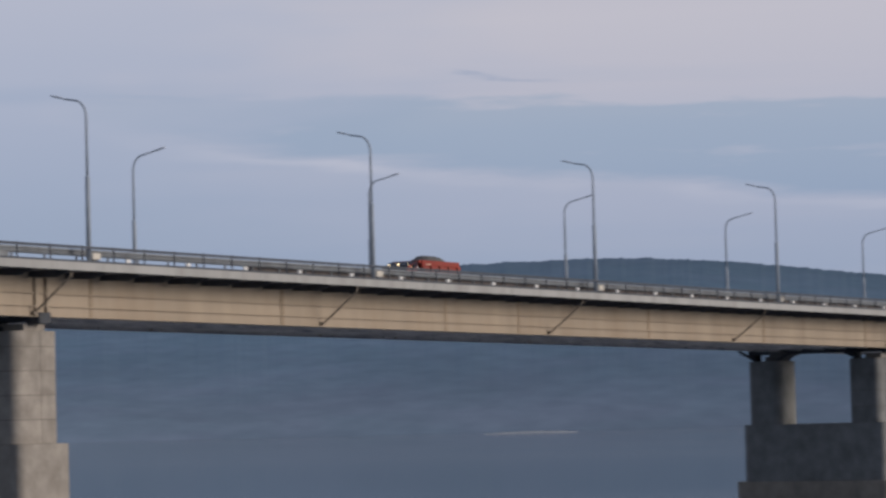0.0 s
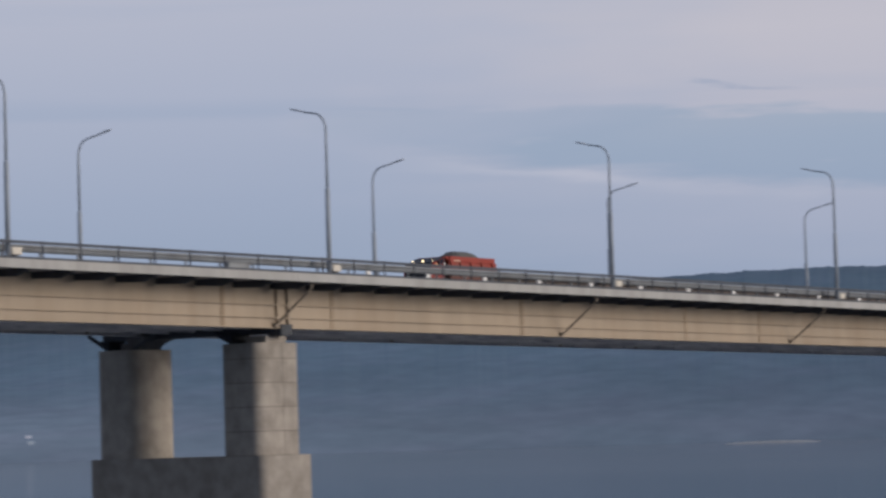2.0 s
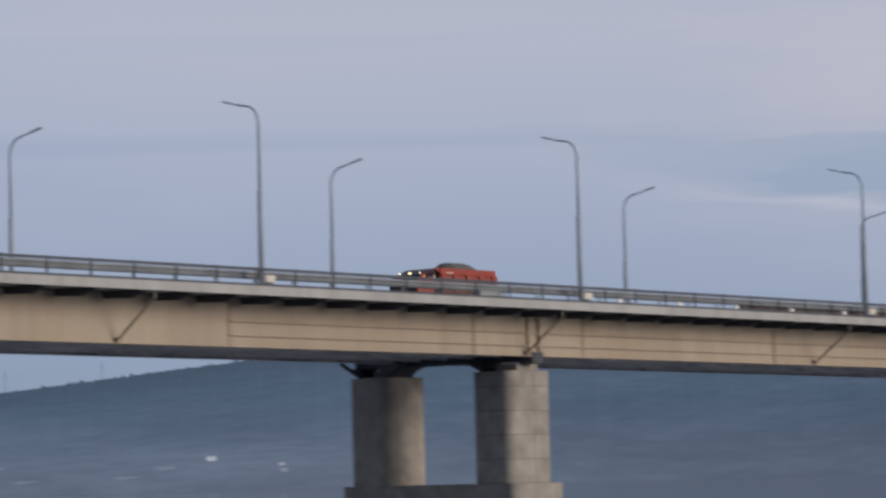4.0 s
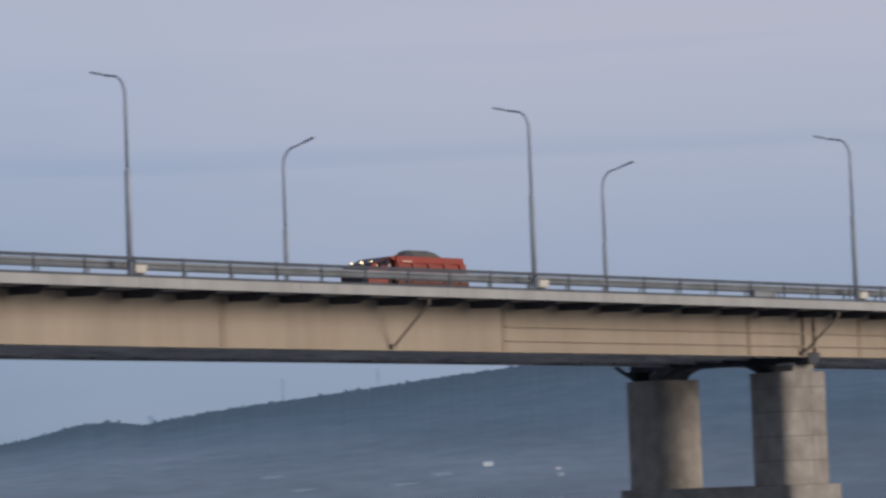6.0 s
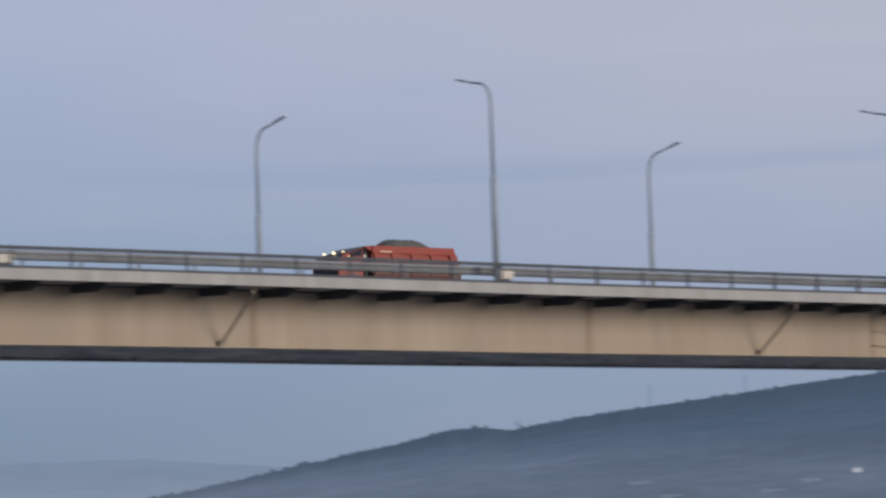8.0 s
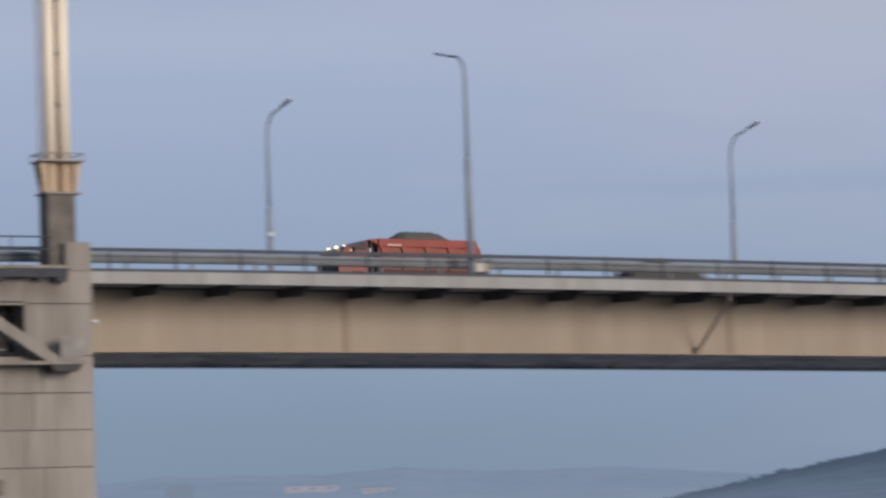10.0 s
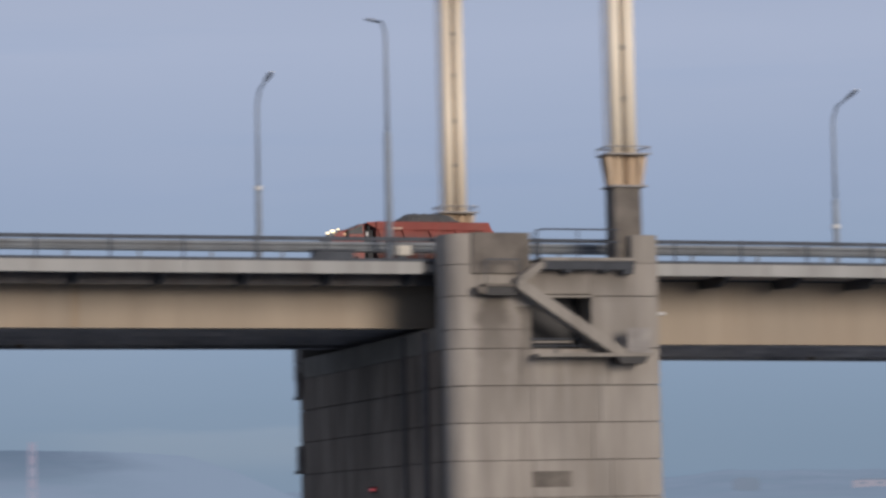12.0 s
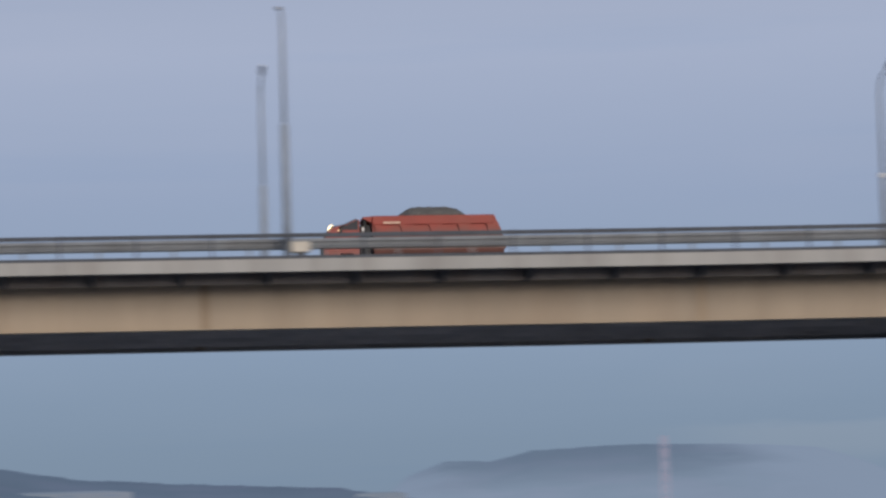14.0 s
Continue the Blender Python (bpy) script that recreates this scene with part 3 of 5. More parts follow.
def crest_woods():
    """Ragged small trees along the wooded hill's crest: tapered clumps of uneven size."""
    rnd = random.Random(11)
    verts, faces = [], []
    az = 29.5
    while az < 52:
        az += rnd.choice((0.02, 0.03, 0.05, 0.05, 0.09)) * (1 + 1.2 * (noise.noise((az * 1.7, 3.0, 0.0)) + 0.3))
        r = 2600 - rnd.uniform(0, 40)
        z = land_z(HILL_A, az, r, 1720, 2600, 1.5, 0.85) - 0.8
        tall = rnd.uniform(0.9, 2.4) * (1 + 0.8 * noise.noise((az * 2.3, 7.0, 0.0)))
        wide = tall * rnd.uniform(0.5, 0.95)
        x, y = r * math.sin(radians(az)), r * math.cos(radians(az))
        base = len(verts)
        for share, half in ((0.0, 0.6), (0.45, 1.0), (0.8, 0.6)):
            for k in range(6):
                a = math.pi * k / 3 + share
                q = half * wide * rnd.uniform(0.75, 1.2)
                verts.append((x + q * math.cos(a), y + q * math.sin(a), z + 0.8 + tall * share * rnd.uniform(0.9, 1.1)))
        verts.append((x, y, z + 0.8 + tall))
        for lv in range(2):
            for k in range(6):
                a, b = base + lv * 6 + k, base + lv * 6 + (k + 1) % 6
                faces.append((a, b, b + 6, a + 6))
        for k in range(6):
            faces.append((base + 12 + k, base + 12 + (k + 1) % 6, base + 18))
    me = bpy.data.meshes.new("hazy_woods")
    me.from_pydata(verts, [], faces)
    me.materials.append(M_CREST)
    return tagged(new("hazy_woods", me), "ragged line of trees along the hill crest, mist in their colour", "trees", kind="stuff")


# haze painted into the crest trees as a glow
M_CREST = far_land("crest_trees_haze_glow", srgb(80, 95, 117), srgb(92, 107, 130), 66, 0.85, 0.12)
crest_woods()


# ---- bridge spans ----
def bridge_span(x0, x1, edge_end, depth, y_far, label, splices, stiff_from, pipes, under, beams):
    top = empty("bridge_span", x0, Y_WEB, deck(x0), label, "bridge")
    inv = Matrix.Translation((-x0, -Y_WEB, -deck(x0)))

    def add(name, b, mat, text=""):
        b.transform(inv)
        return part(name, b, mat, top, text)

    add("deck_slab", runs((x0, x1, Y_EDGE + 0.3, Y_EDGE_FAR - 0.3, -0.86, -0.52)), M_SLAB, "grey concrete deck slab")
    add("road_surface", runs((x0, x1, Y_EDGE + 1.6, Y_EDGE_FAR - 1.6, -0.516, -0.40)), M_ASPHALT, "dark asphalt carriageway")
    # edge beams in lengths, with narrow joints
    for y0, y1 in ((Y_EDGE, Y_EDGE + 0.296), (Y_EDGE_FAR - 0.296, Y_EDGE_FAR)):
        n = max(1, round((edge_end - x0) / 10.35))
        for i in range(n):
            a, b = x0 + (edge_end - x0) * i / n, x0 + (edge_end - x0) * (i + 1) / n
            add("edge_beam", runs((a + 0.012, b - 0.012, y0, y1, -0.98, -0.47)), M_EDGE, "pale grey concrete edge beam")
    # webs in welded panels
    cuts = [x0] + [c for c in splices if x0 < c < x1] + [x1]
    for y in (Y_WEB, y_far):
        for a, b in zip(cuts, cuts[1:]):
            add("web_panel", runs((a + 0.004, b - 0.004, y - 0.015, y + 0.015, -depth + 0.04, -0.87)), M_GIRDER if y == Y_WEB else under, "painted steel web panel")
        for c in cuts[1:-1]:
            add("splice_plate", boxes((c - 0.17, c + 0.17, y - 0.05, y - 0.016, deck(c) - depth + 0.05, deck(c) - 0.95)), M_SPLICE, "rust-edged steel splice plate")
        add("bottom_flange", runs((x0, x1, y - 0.30, y + 0.30, -depth, -depth + 0.038)), M_GIRDER if y == Y_WEB else under, "steel bottom flange")
        # near-black top flange continues the shaded strip under the deck edge
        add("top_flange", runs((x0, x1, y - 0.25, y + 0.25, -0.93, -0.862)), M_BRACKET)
        if stiff_from is not None:
            for z in (-2.22, -3.02):
                add("web_stiffener", runs((max(x0, stiff_from), x1, y - 0.2, y - 0.017, z - 0.03, z + 0.03)), M_GIRDER)
        for z in (-depth + 0.9, -depth + 0.45):
            add("inner_stiffener", runs((x0, x1, y + 0.017, y + 0.13, z - 0.02, z + 0.02)), under)
    # cantilever brackets under the slab
    n = math.floor((x1 - x0) / 3.45)
    for i in range(n):
        x = x0 + (x1 - x0) * (i + 0.5) / n
        h = deck(x)
        for ya, yb in ((Y_EDGE + 0.35, Y_WEB - 0.02), (Y_EDGE_FAR - 0.35, y_far + 0.02)):
            b = bmesh.new()
            vs = []
            for dx in (-0.09, 0.09):
                vs.append([b.verts.new((x + dx, y, h + z)) for y, z in ((ya, -0.87), (yb, -0.87), (yb, -1.24), (ya + (yb - ya) * 0.35, -1.34), (ya, -0.98))])
            b.faces.new(vs[0])
            b.faces.new(vs[1][::-1])
            for k in range(5):
                b.faces.new((vs[0][k], vs[1][k], vs[1][(k + 1) % 5], vs[0][(k + 1) % 5]))
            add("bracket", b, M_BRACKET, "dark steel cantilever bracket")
    # longitudinal beams added to build the dark shaded band under the cantilevers
    for ya in (126.1, Y_EDGE_FAR - 1.95) if beams else ():
        add("soffit_shade_beam", runs((x0, x1, ya - 0.08, ya + 0.08, -1.33, -0.864)), M_BEAM, "dark beam added for the shaded band under the footway")
    # cross frames between the webs
    n = math.floor((x1 - x0) / 6.9)
    for i in range(n + 1):
        x = min(max(x0 + (x1 - x0) * i / n, x0 + 0.15), x1 - 0.15)
        h = deck(x)
        lo, hi = h - depth + 0.62, h - 1.1
        b = boxes((x - 0.08, x + 0.08, Y_WEB + 0.02, y_far - 0.02, lo - 0.12, lo + 0.12), (x - 0.08, x + 0.08, Y_WEB + 0.02, y_far - 0.02, hi - 0.1, hi + 0.1))
        mid = (Y_WEB + y_far) / 2
        tube(b, [(x, Y_WEB + 0.1, hi), (x, mid, lo)], 0.07, 6)
        tube(b, [(x, y_far - 0.1, hi), (x, mid, lo)], 0.07, 6)
        box(b, x - 0.1, x + 0.1, Y_WEB + 0.017, Y_WEB + 0.25, h - depth + 0.05, h - 0.95)
        box(b, x - 0.1, x + 0.1, y_far - 0.25, y_far - 0.017, h - depth + 0.05, h - 0.95)
        add("cross_frame", b, under)
    add("stringer", runs((x0, x1, 134.9, 135.3, -1.35, -0.87)), under)
    # bottom laterals: four light beams along the span
    for k in range(4):
        yl = Y_WEB + (y_far - Y_WEB) * (k + 1) / 5
        add("bottom_lateral", runs((x0, x1, yl - 0.12, yl + 0.12, -depth + 0.06, -depth + 0.30)), under, "dim steel beam under the span")
    for x in pipes:
        if x0 < x < x1:
            h = deck(x)
            b = tube(bmesh.new(), [(x, 124.75, h - 0.88), (x, 124.8, h - 1.3), (x, 127.78, h - depth + 0.22)], 0.068, 8)
            box(b, x - 0.16, x + 0.16, 127.68, 127.97, h - depth + 0.12, h - depth + 0.34)
            add("drain_pipe", b, M_PIPE, "dark slanting deck drain pipe")
    return top


SPLICES = [61.1, 81.7, 102.5, 122.9, 143.7, 154.2, 174.8, 195.5, 205.8, 226.2, 246.8, 267.4, 278, 298.6, 319.2]
PIPES = [79.7, 114.3, 148.5, 179.4, 210.2, 241.0, 272.0, 303.0]
span_right = bridge_span(42.13, X_RIGHT, X_RIGHT, 3.70, 139.6, "long beige steel plate-girder bridge span with concrete deck", SPLICES, 122.9, PIPES, M_UNDER, False)
span_left = bridge_span(X_LEFT, 42.07, 37.0, 3.02, 142.2, "beige steel navigation span with shallower girders", [-38.8, -18.2, 2.4, 23.0], None, [], M_UNDER_DARK, True)
# bearing stiffeners over the side pier
for x in (148.75, 149.8):
    b = boxes((x - 0.12, x + 0.12, Y_WEB - 0.22, Y_WEB - 0.018, deck(x) - 3.66, deck(x) - 0.95))
    b.transform(Matrix.Translation((-42.13, -Y_WEB, -deck(42.13))))
    part("bearing_stiffener", b, M_GIRDER, span_right)


# ---- railing and guard rail ----
def railing(x0, x1, y, label):
    top = empty("railing", x0, y, deck(x0) - 0.45, label, "railing", "bridge railings")
    inv = Matrix.Translation((-x0, -y, 0.45 - deck(x0)))

    def add(name, b, mat, text=""):
        b.transform(inv)
        return part(name, b, mat, top, text)

    add("top_rail", runs((x0, x1, y - 0.05, y + 0.05, 0.40, 0.56)), M_RAIL, "dark painted top rail")
    add("lower_rail", runs((x0, x1, y - 0.03, y + 0.03, -0.46, -0.33)), M_RAIL)
    post = mesh_from("post", boxes((-0.035, 0.035, -0.04, 0.04, -0.005, 1.04)), M_RAIL)
    n = round((x1 - x0) / 3.05)
    for i in range(n + 1):
        x = x0 + 0.06 + (x1 - x0 - 0.12) * i / n
        piece("post", post, top, (x - x0, 0, deck(x) - deck(x0)))
    return top


def folded_beam(x0, x1, y, out):
    """Two rolled ridges with a groove between them, one steel beam."""
    section = [(0.0, 0.52), (0.10, 0.47), (0.12, 0.38), (0.03, 0.33), (0.03, 0.27), (0.12, 0.22), (0.10, 0.11), (0.0, 0.06), (-0.03, 0.06), (-0.03, 0.52)]
    bm = bmesh.new()
    n = max(1, round((x1 - x0) / 4.5))
    rings = []
    for i in range(n + 1):
        x = x0 + (x1 - x0) * i / n
        rings.append([bm.verts.new((x, y + out * p, deck(x) + q)) for p, q in section])
    for a, b in zip(rings, rings[1:]):
        for k in range(len(section)):
            j = (k + 1) % len(section)
            bm.faces.new((a[k], a[j], b[j], b[k]))
    bm.faces.new(rings[0][::-1])
    bm.faces.new(rings[-1])
    return bm


GUARD_PHASE = 0.5  # guard posts stand between the railing posts


def guard_rail(x0, x1, y, side, label):
    top = empty("guard_rail", x0, y, deck(x0) - 0.45, label, "guard rail", "bridge guard rails")
    inv = Matrix.Translation((-x0, -y, 0.45 - deck(x0)))
    n = max(1, round((x1 - x0) / 9.0))
    for i in range(n):
        a, c = x0 + (x1 - x0) * i / n, x0 + (x1 - x0) * (i + 1) / n
        # a folded beam: two ridges with a groove between
        b = folded_beam(a, c, y, -side)
        b.transform(inv)
        part("guard_beam", b, M_GALV, top, "dull galvanised guard beam")
    post = mesh_from("guard_post", boxes((-0.05, 0.05, 0.031 if side > 0 else -0.13, 0.13 if side > 0 else -0.031, 0.04, 0.96)), M_GALV)
    n = round((x1 - x0) / 3.05)
    for i in range(n):
        x = x0 + (x1 - x0) * (i + GUARD_PHASE) / n
        piece("guard_post", post, top, (x - x0, 0, deck(x) - deck(x0)))
    return top


for xa, xb in ((X_LEFT, 42.07), (42.13, X_RIGHT)):
    railing(xa, xb, Y_EDGE + 0.2, "dark steel footway railing along the bridge edge")
    railing(xa, xb, Y_EDGE_FAR - 0.2, "dark steel footway railing along the bridge edge")
    guard_rail(xa, xb, 126.1, 1, "dull galvanised steel guard rail beside the carriageway")
    guard_rail(xa, xb, 144.8, -1, "dull galvanised steel guard rail beside the carriageway")


# low grimy kerb panels that close the foot of the guard rail over the descending end
def kerb_barrier(x0, x1, y):
    top = empty("kerb_barrier", x0, y, deck(x0) - 0.4, "low grimy concrete kerb panels below the guard rail", "kerb")
    inv = Matrix.Translation((-x0, -y, 0.4 - deck(x0)))
    n = round((x1 - x0) / 6.15)
    for i in range(n):
        a, c = x0 + (x1 - x0) * i / n, x0 + (x1 - x0) * (i + 1) / n
        b = runs((a + 0.02, c - 0.02, y - 0.09, y + 0.09, -0.398, 0.10))
        b.transform(inv)
        part("panel", b, M_KERB, top)
    return top


kerb_barrier(169.0, X_RIGHT - 0.5, 126.45)


# ---- street lamps ----
def street_lamp(side):
    """side +1: the arm reaches out towards +y."""
    top = empty("street_lamp", 0, 0, 0, "tall grey steel street lamp with curved arm and cream junction box", "street lamp", "lamps along the bridge")
    part("junction_box", boxes((0.13, 0.90, -0.22, 0.2, -0.22, 0.2), bevel=0.03), M_BLOCK, top, "cream painted junction box")
    part("box_foot", boxes((0.3, 0.72, -0.12, 0.12, -0.53, -0.221)), M_RAIL, top)
    part("foot_flange", tube(bmesh.new(), [(0, 0, -0.53), (0, 0, -0.44)], 0.26, 12), M_POLE, top)
    part("lower_pole", tube(bmesh.new(), [(0, 0, -0.5), (0, 0, 4.9), (0, 0, 5.05)], [0.155, 0.145, 0.085], 12), M_POLE, top, smooth=True)
    pts, rad = [(0, 0, 5.03), (0, 0, 8.66)], [0.085, 0.075]
    for k in range(1, 9):
        a = math.pi / 2 * k / 8 * 0.93
        pts.append((0, side * 1.0 * (1 - math.cos(a)), 8.66 + 1.0 * math.sin(a) * 1.15))
        rad.append(0.072 - 0.002 * k)
    y_e, z_e = pts[-1][1], pts[-1][2]
    pts.append((0, y_e + side * 0.9, z_e + 0.16))
    rad.append(0.052)
    part("arm", tube(bmesh.new(), pts, rad, 10), M_POLE, top, smooth=True)
    reach = 1.95 if side > 0 else 2.15
    p, q = Vector((0, y_e + side * 0.8, z_e + 0.15)), Vector((0, y_e + side * reach, z_e + 0.44))
    b = bmesh.new()
    d = (q - p)
    slim = 1.0 if side > 0 else 0.72
    for s, w, hh in ((0, 0.07 * slim, 0.05), (0.25, 0.14 * slim, 0.08 * slim), (0.8, 0.16 * slim, 0.09 * slim), (1.0, 0.08 * slim, 0.05)):
        c = p + d * s
        for dx, dz in ((-w, -hh * 0.6), (w, -hh * 0.6), (w, hh * 0.6), (-w, hh * 0.6)):
            b.verts.new(c + Vector((dx, 0, dz)))
    b.verts.ensure_lookup_table()
    for s in range(3):
        for k in range(4):
            b.faces.new([b.verts[i] for i in (s * 4 + k, s * 4 + (k + 1) % 4, s * 4 + 4 + (k + 1) % 4, s * 4 + 4 + k)])
    b.faces.new([b.verts[i] for i in (3, 2, 1, 0)])
    b.faces.new([b.verts[i] for i in (12, 13, 14, 15)])
    part("lamp_head", b, M_LAMP, top, "flat grey lamp head")
    return top


LAMP_X = [-54.3, -24.3, 5.7, 35.75, 66.0, 94.25, 122.5, 150.4, 181.6, 212.5, 243.8, 274.8, 306, 337]
FAR_SHIFT = {2: -0.1, 3: -0.4, 4: -0.3, 5: -0.3, 6: -0.1, 7: -0.1}
near_lamp, far_lamp = street_lamp(1), street_lamp(-1)
for i, x in enumerate(LAMP_X):
    for first, y in ((near_lamp, Y_LAMP), (far_lamp, Y_LAMP_FAR)):
        x += FAR_SHIFT.get(i, 0.0) if y == Y_LAMP_FAR else 0.0
        m = pose(x, y, deck(x) + (0.0 if x > 40 else 0.05))
        if i == 0:
            first.matrix_basis = m
        else:
            lamp = copy_thing(first, m)
            if y == Y_LAMP_FAR and i in (3, 4):
                z = 5.0 if i == 3 else 3.6
                part("collar", tube(bmesh.new(), [(0, 0, z - 0.1), (0, 0, z + 0.1)], 0.2, 12), M_WHITE, lamp, "white painted collar")


# pale marker blocks at the foot of the guard rail
bm = boxes((-0.2, 0.2, -0.07, 0.07, 0, 0.44), bevel=0.02)
first = tagged(part("marker_block", bm, M_WHITE), "small white reflector block on the bridge edge", "marker", "edge markers")
first.location = (153.95, Y_EDGE + 0.42, deck(153.95) - 0.52)
for i in range(1, 31):
    x = 153.95 + 6.15 * i
    copy_thing(first, pose(x, Y_EDGE + 0.42, deck(x) - 0.52))


# dark utility boxes on the footway
def utility_box(x, w):
    top = empty("utility_box", x, 125.4, deck(x) - 0.525, "dark steel utility box on the bridge footway", "utility box", "utility boxes")
    part("cabinet", boxes((-w / 2, w / 2, -0.25, 0.25, 0.08, 0.56), bevel=0.03), M_GALV if w > 1.9 else M_RAIL, top)
    part("lid", boxes((-w / 2 - 0.04, w / 2 + 0.04, -0.29, 0.29, 0.562, 0.62), bevel=0.01), M_GALV if w > 1.9 else M_RAIL, top)
    for sx_ in (-1, 1):
        part("foot", boxes((sx_ * w * 0.42 - 0.12, sx_ * w * 0.42 + 0.12, -0.22, 0.22, 0, 0.079)), M_RAIL, top)
    return top


utility_box(33.4, 1.75)
utility_box(142.2, 2.0)


# ---- side piers: twin columns on a wall ----
def rounded_column(bm, x0, x1, y0, y1, z0, z1, r=0.55, n=4):
    ring = []
    for cx, cy, a0 in ((x1 - r, y1 - r, 0), (x0 + r, y1 - r, 90), (x0 + r, y0 + r, 180), (x1 - r, y0 + r, 270)):
        for k in range(n + 1):
            a = radians(a0 + 90 * k / n)
            ring.append((cx + r * math.cos(a), cy + r * math.sin(a)))
    lo = [bm.verts.new((x, y, z0)) for x, y in ring]
    hi = [bm.verts.new((x, y, z1)) for x, y in ring]
    bm.faces.new(lo[::-1])
    bm.faces.new(hi)
    for k in range(len(ring)):
        j = (k + 1) % len(ring)
        bm.faces.new((lo[k], lo[j], hi[j], hi[k]))
    return bm


def haunch(y0, y1, z_top, drop, xc, width):
    """A curved knee in the plane across the bridge, deepest at y0 and running out at y1."""
    bm = bmesh.new()
    outline = [(y0, z_top), (y0, z_top - drop)]
    for k in range(1, 9):
        a = math.pi / 2 * k / 8
        outline.append((y0 + (y1 - y0) * (1 - math.cos(a)), z_top - drop * (1 - math.sin(a))))
    a_, b_ = ([bm.verts.new((xc + d, y, z)) for y, z in outline[:-1] + [(y1, z_top)]] for d in (-width / 2, width / 2))
    bm.faces.new(a_)
    bm.faces.new(b_[::-1])
    for k in range(len(a_)):
        j = (k + 1) % len(a_)
        bm.faces.new((a_[k], b_[k], b_[j], a_[j]))
    return bm


def side_pier(xc, z_col, z_wall, label, concrete):
    top = empty("bridge_pier", xc, 135.25, 0, label, "bridge pier", "bridge piers")
    inv = Matrix.Translation((-xc, -135.25, 0))

    def add(name, b, mat, text="", parent=top, smooth=False):
        b.transform(inv)
        return part(name, b, mat, parent, text, smooth)

    x0, x1 = xc - 1.95, xc + 2.15
    add("base_wall", rounded_column(bmesh.new(), x0 - 0.35, x1 + 0.45, 127.95, 143.1, -3, z_wall, 0.55, 6), concrete, "solid grey concrete base wall")
    add("footing", rounded_column(bmesh.new(), x0 - 0.9, x1 + 1.1, 127.2, 143.9, -3.5, 1.9, 0.9), M_CONC_DARK, "wider concrete footing at the waterline")
    h = deck(xc) - 3.72
    for y0, y1 in ((128.5, 131.75), (139.25, 142.6)):
        near = y0 < 130
        col = add("column", rounded_column(bmesh.new(), x0, x1, y0, y1, z_wall + 0.002, z_col, 0.66, 6), M_JOINT if near else concrete, "grey concrete pier column")
        if near:
            z = z_wall + 0.03
            while z < z_col - 0.05:
                t = min(1.48, z_col + 0.02 - z)
                # each course is two blocks, with an upright joint between them
                for xa, xb in ((x0 - 0.03, xc + 0.33), (xc + 0.36, x1 + 0.03)):
                    b = rounded_column(bmesh.new(), x0 - 0.03, x1 + 0.03, y0 - 0.03, y1 + 0.03, z, z + t, 0.68, 6)
                    side = xa if xa > x0 else xb
                    bmesh.ops.bisect_plane(b, geom=b.verts[:] + b.edges[:] + b.faces[:], plane_co=(side, 0, 0), plane_no=(1, 0, 0), clear_outer=xa < x0, clear_inner=xa > x0)
                    bmesh.ops.holes_fill(b, edges=[e for e in b.edges if e.is_boundary], sides=0)
                    add("block", b, concrete, "", col)
                z += 1.52
        yb = y0 + 0.15
        add("pedestal", boxes((xc - 1.0, xc + 1.0, yb, yb + 1.7, z_col + 0.022, z_col + 0.45), bevel=0.03), M_CONC if near else M_BEAM, "bearing pedestal")
        ya = Y_WEB if near else 140.4
        add("bearing", boxes((xc - 0.45, xc + 0.45, ya - 0.3, ya + 0.9, z_col + 0.45, h - 0.002)) if near else
            boxes((xc - 0.9, xc + 0.9, ya - 1.6, ya + 0.3, z_col + 0.45, h - 0.002)), M_BEAM, "dark steel bearing")
        if near:
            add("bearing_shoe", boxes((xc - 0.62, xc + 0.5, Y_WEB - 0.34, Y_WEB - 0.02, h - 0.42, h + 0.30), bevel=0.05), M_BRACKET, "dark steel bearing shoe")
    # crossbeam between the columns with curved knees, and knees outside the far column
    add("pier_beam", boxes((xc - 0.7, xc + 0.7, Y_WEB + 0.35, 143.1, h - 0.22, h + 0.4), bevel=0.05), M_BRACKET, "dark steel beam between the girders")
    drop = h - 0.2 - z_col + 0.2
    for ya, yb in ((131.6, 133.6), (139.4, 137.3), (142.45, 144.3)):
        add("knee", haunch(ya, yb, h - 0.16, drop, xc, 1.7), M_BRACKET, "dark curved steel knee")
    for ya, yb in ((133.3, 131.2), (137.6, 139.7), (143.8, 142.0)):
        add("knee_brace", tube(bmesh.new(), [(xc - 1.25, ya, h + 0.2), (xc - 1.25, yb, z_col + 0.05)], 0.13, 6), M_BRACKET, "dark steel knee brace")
    return top


side_pier(149.45, 15.0, 7.95, "grey concrete twin-column bridge pier on a solid wall", M_PIER)
side_pier(273.2, 13.55, 7.4, "dark concrete twin-column bridge pier on a solid wall, shade in its colour", M_PIER_SHADE)


# ---- main pier ----
MP = empty("main_pier", 42.1, 135.0, 0, "massive weathered concrete main pier with coursed blocks and side lobes", "bridge pier", "bridge piers")
MP_INV = Matrix.Translation((-42.1, -135.0, 0))


def mp(name, b, mat, text="", parent=None):
    b.transform(MP_INV)
    return part(name, b, mat, parent or MP, text)


def plan_prism(poly, z0, z1):
    """A ground outline in x and y, drawn up from z0 to z1."""
    bm = bmesh.new()
    a = [bm.verts.new((x, y, z0)) for x, y in poly]
    b = [bm.verts.new((x, y, z1)) for x, y in poly]
    bm.faces.new(a[::-1])
    bm.faces.new(b)
    for i in range(len(poly)):
        j = (i + 1) % len(poly)
        bm.faces.new((a[i], a[j], b[j], b[i]))
    return bm


CORNER_R = 0.85


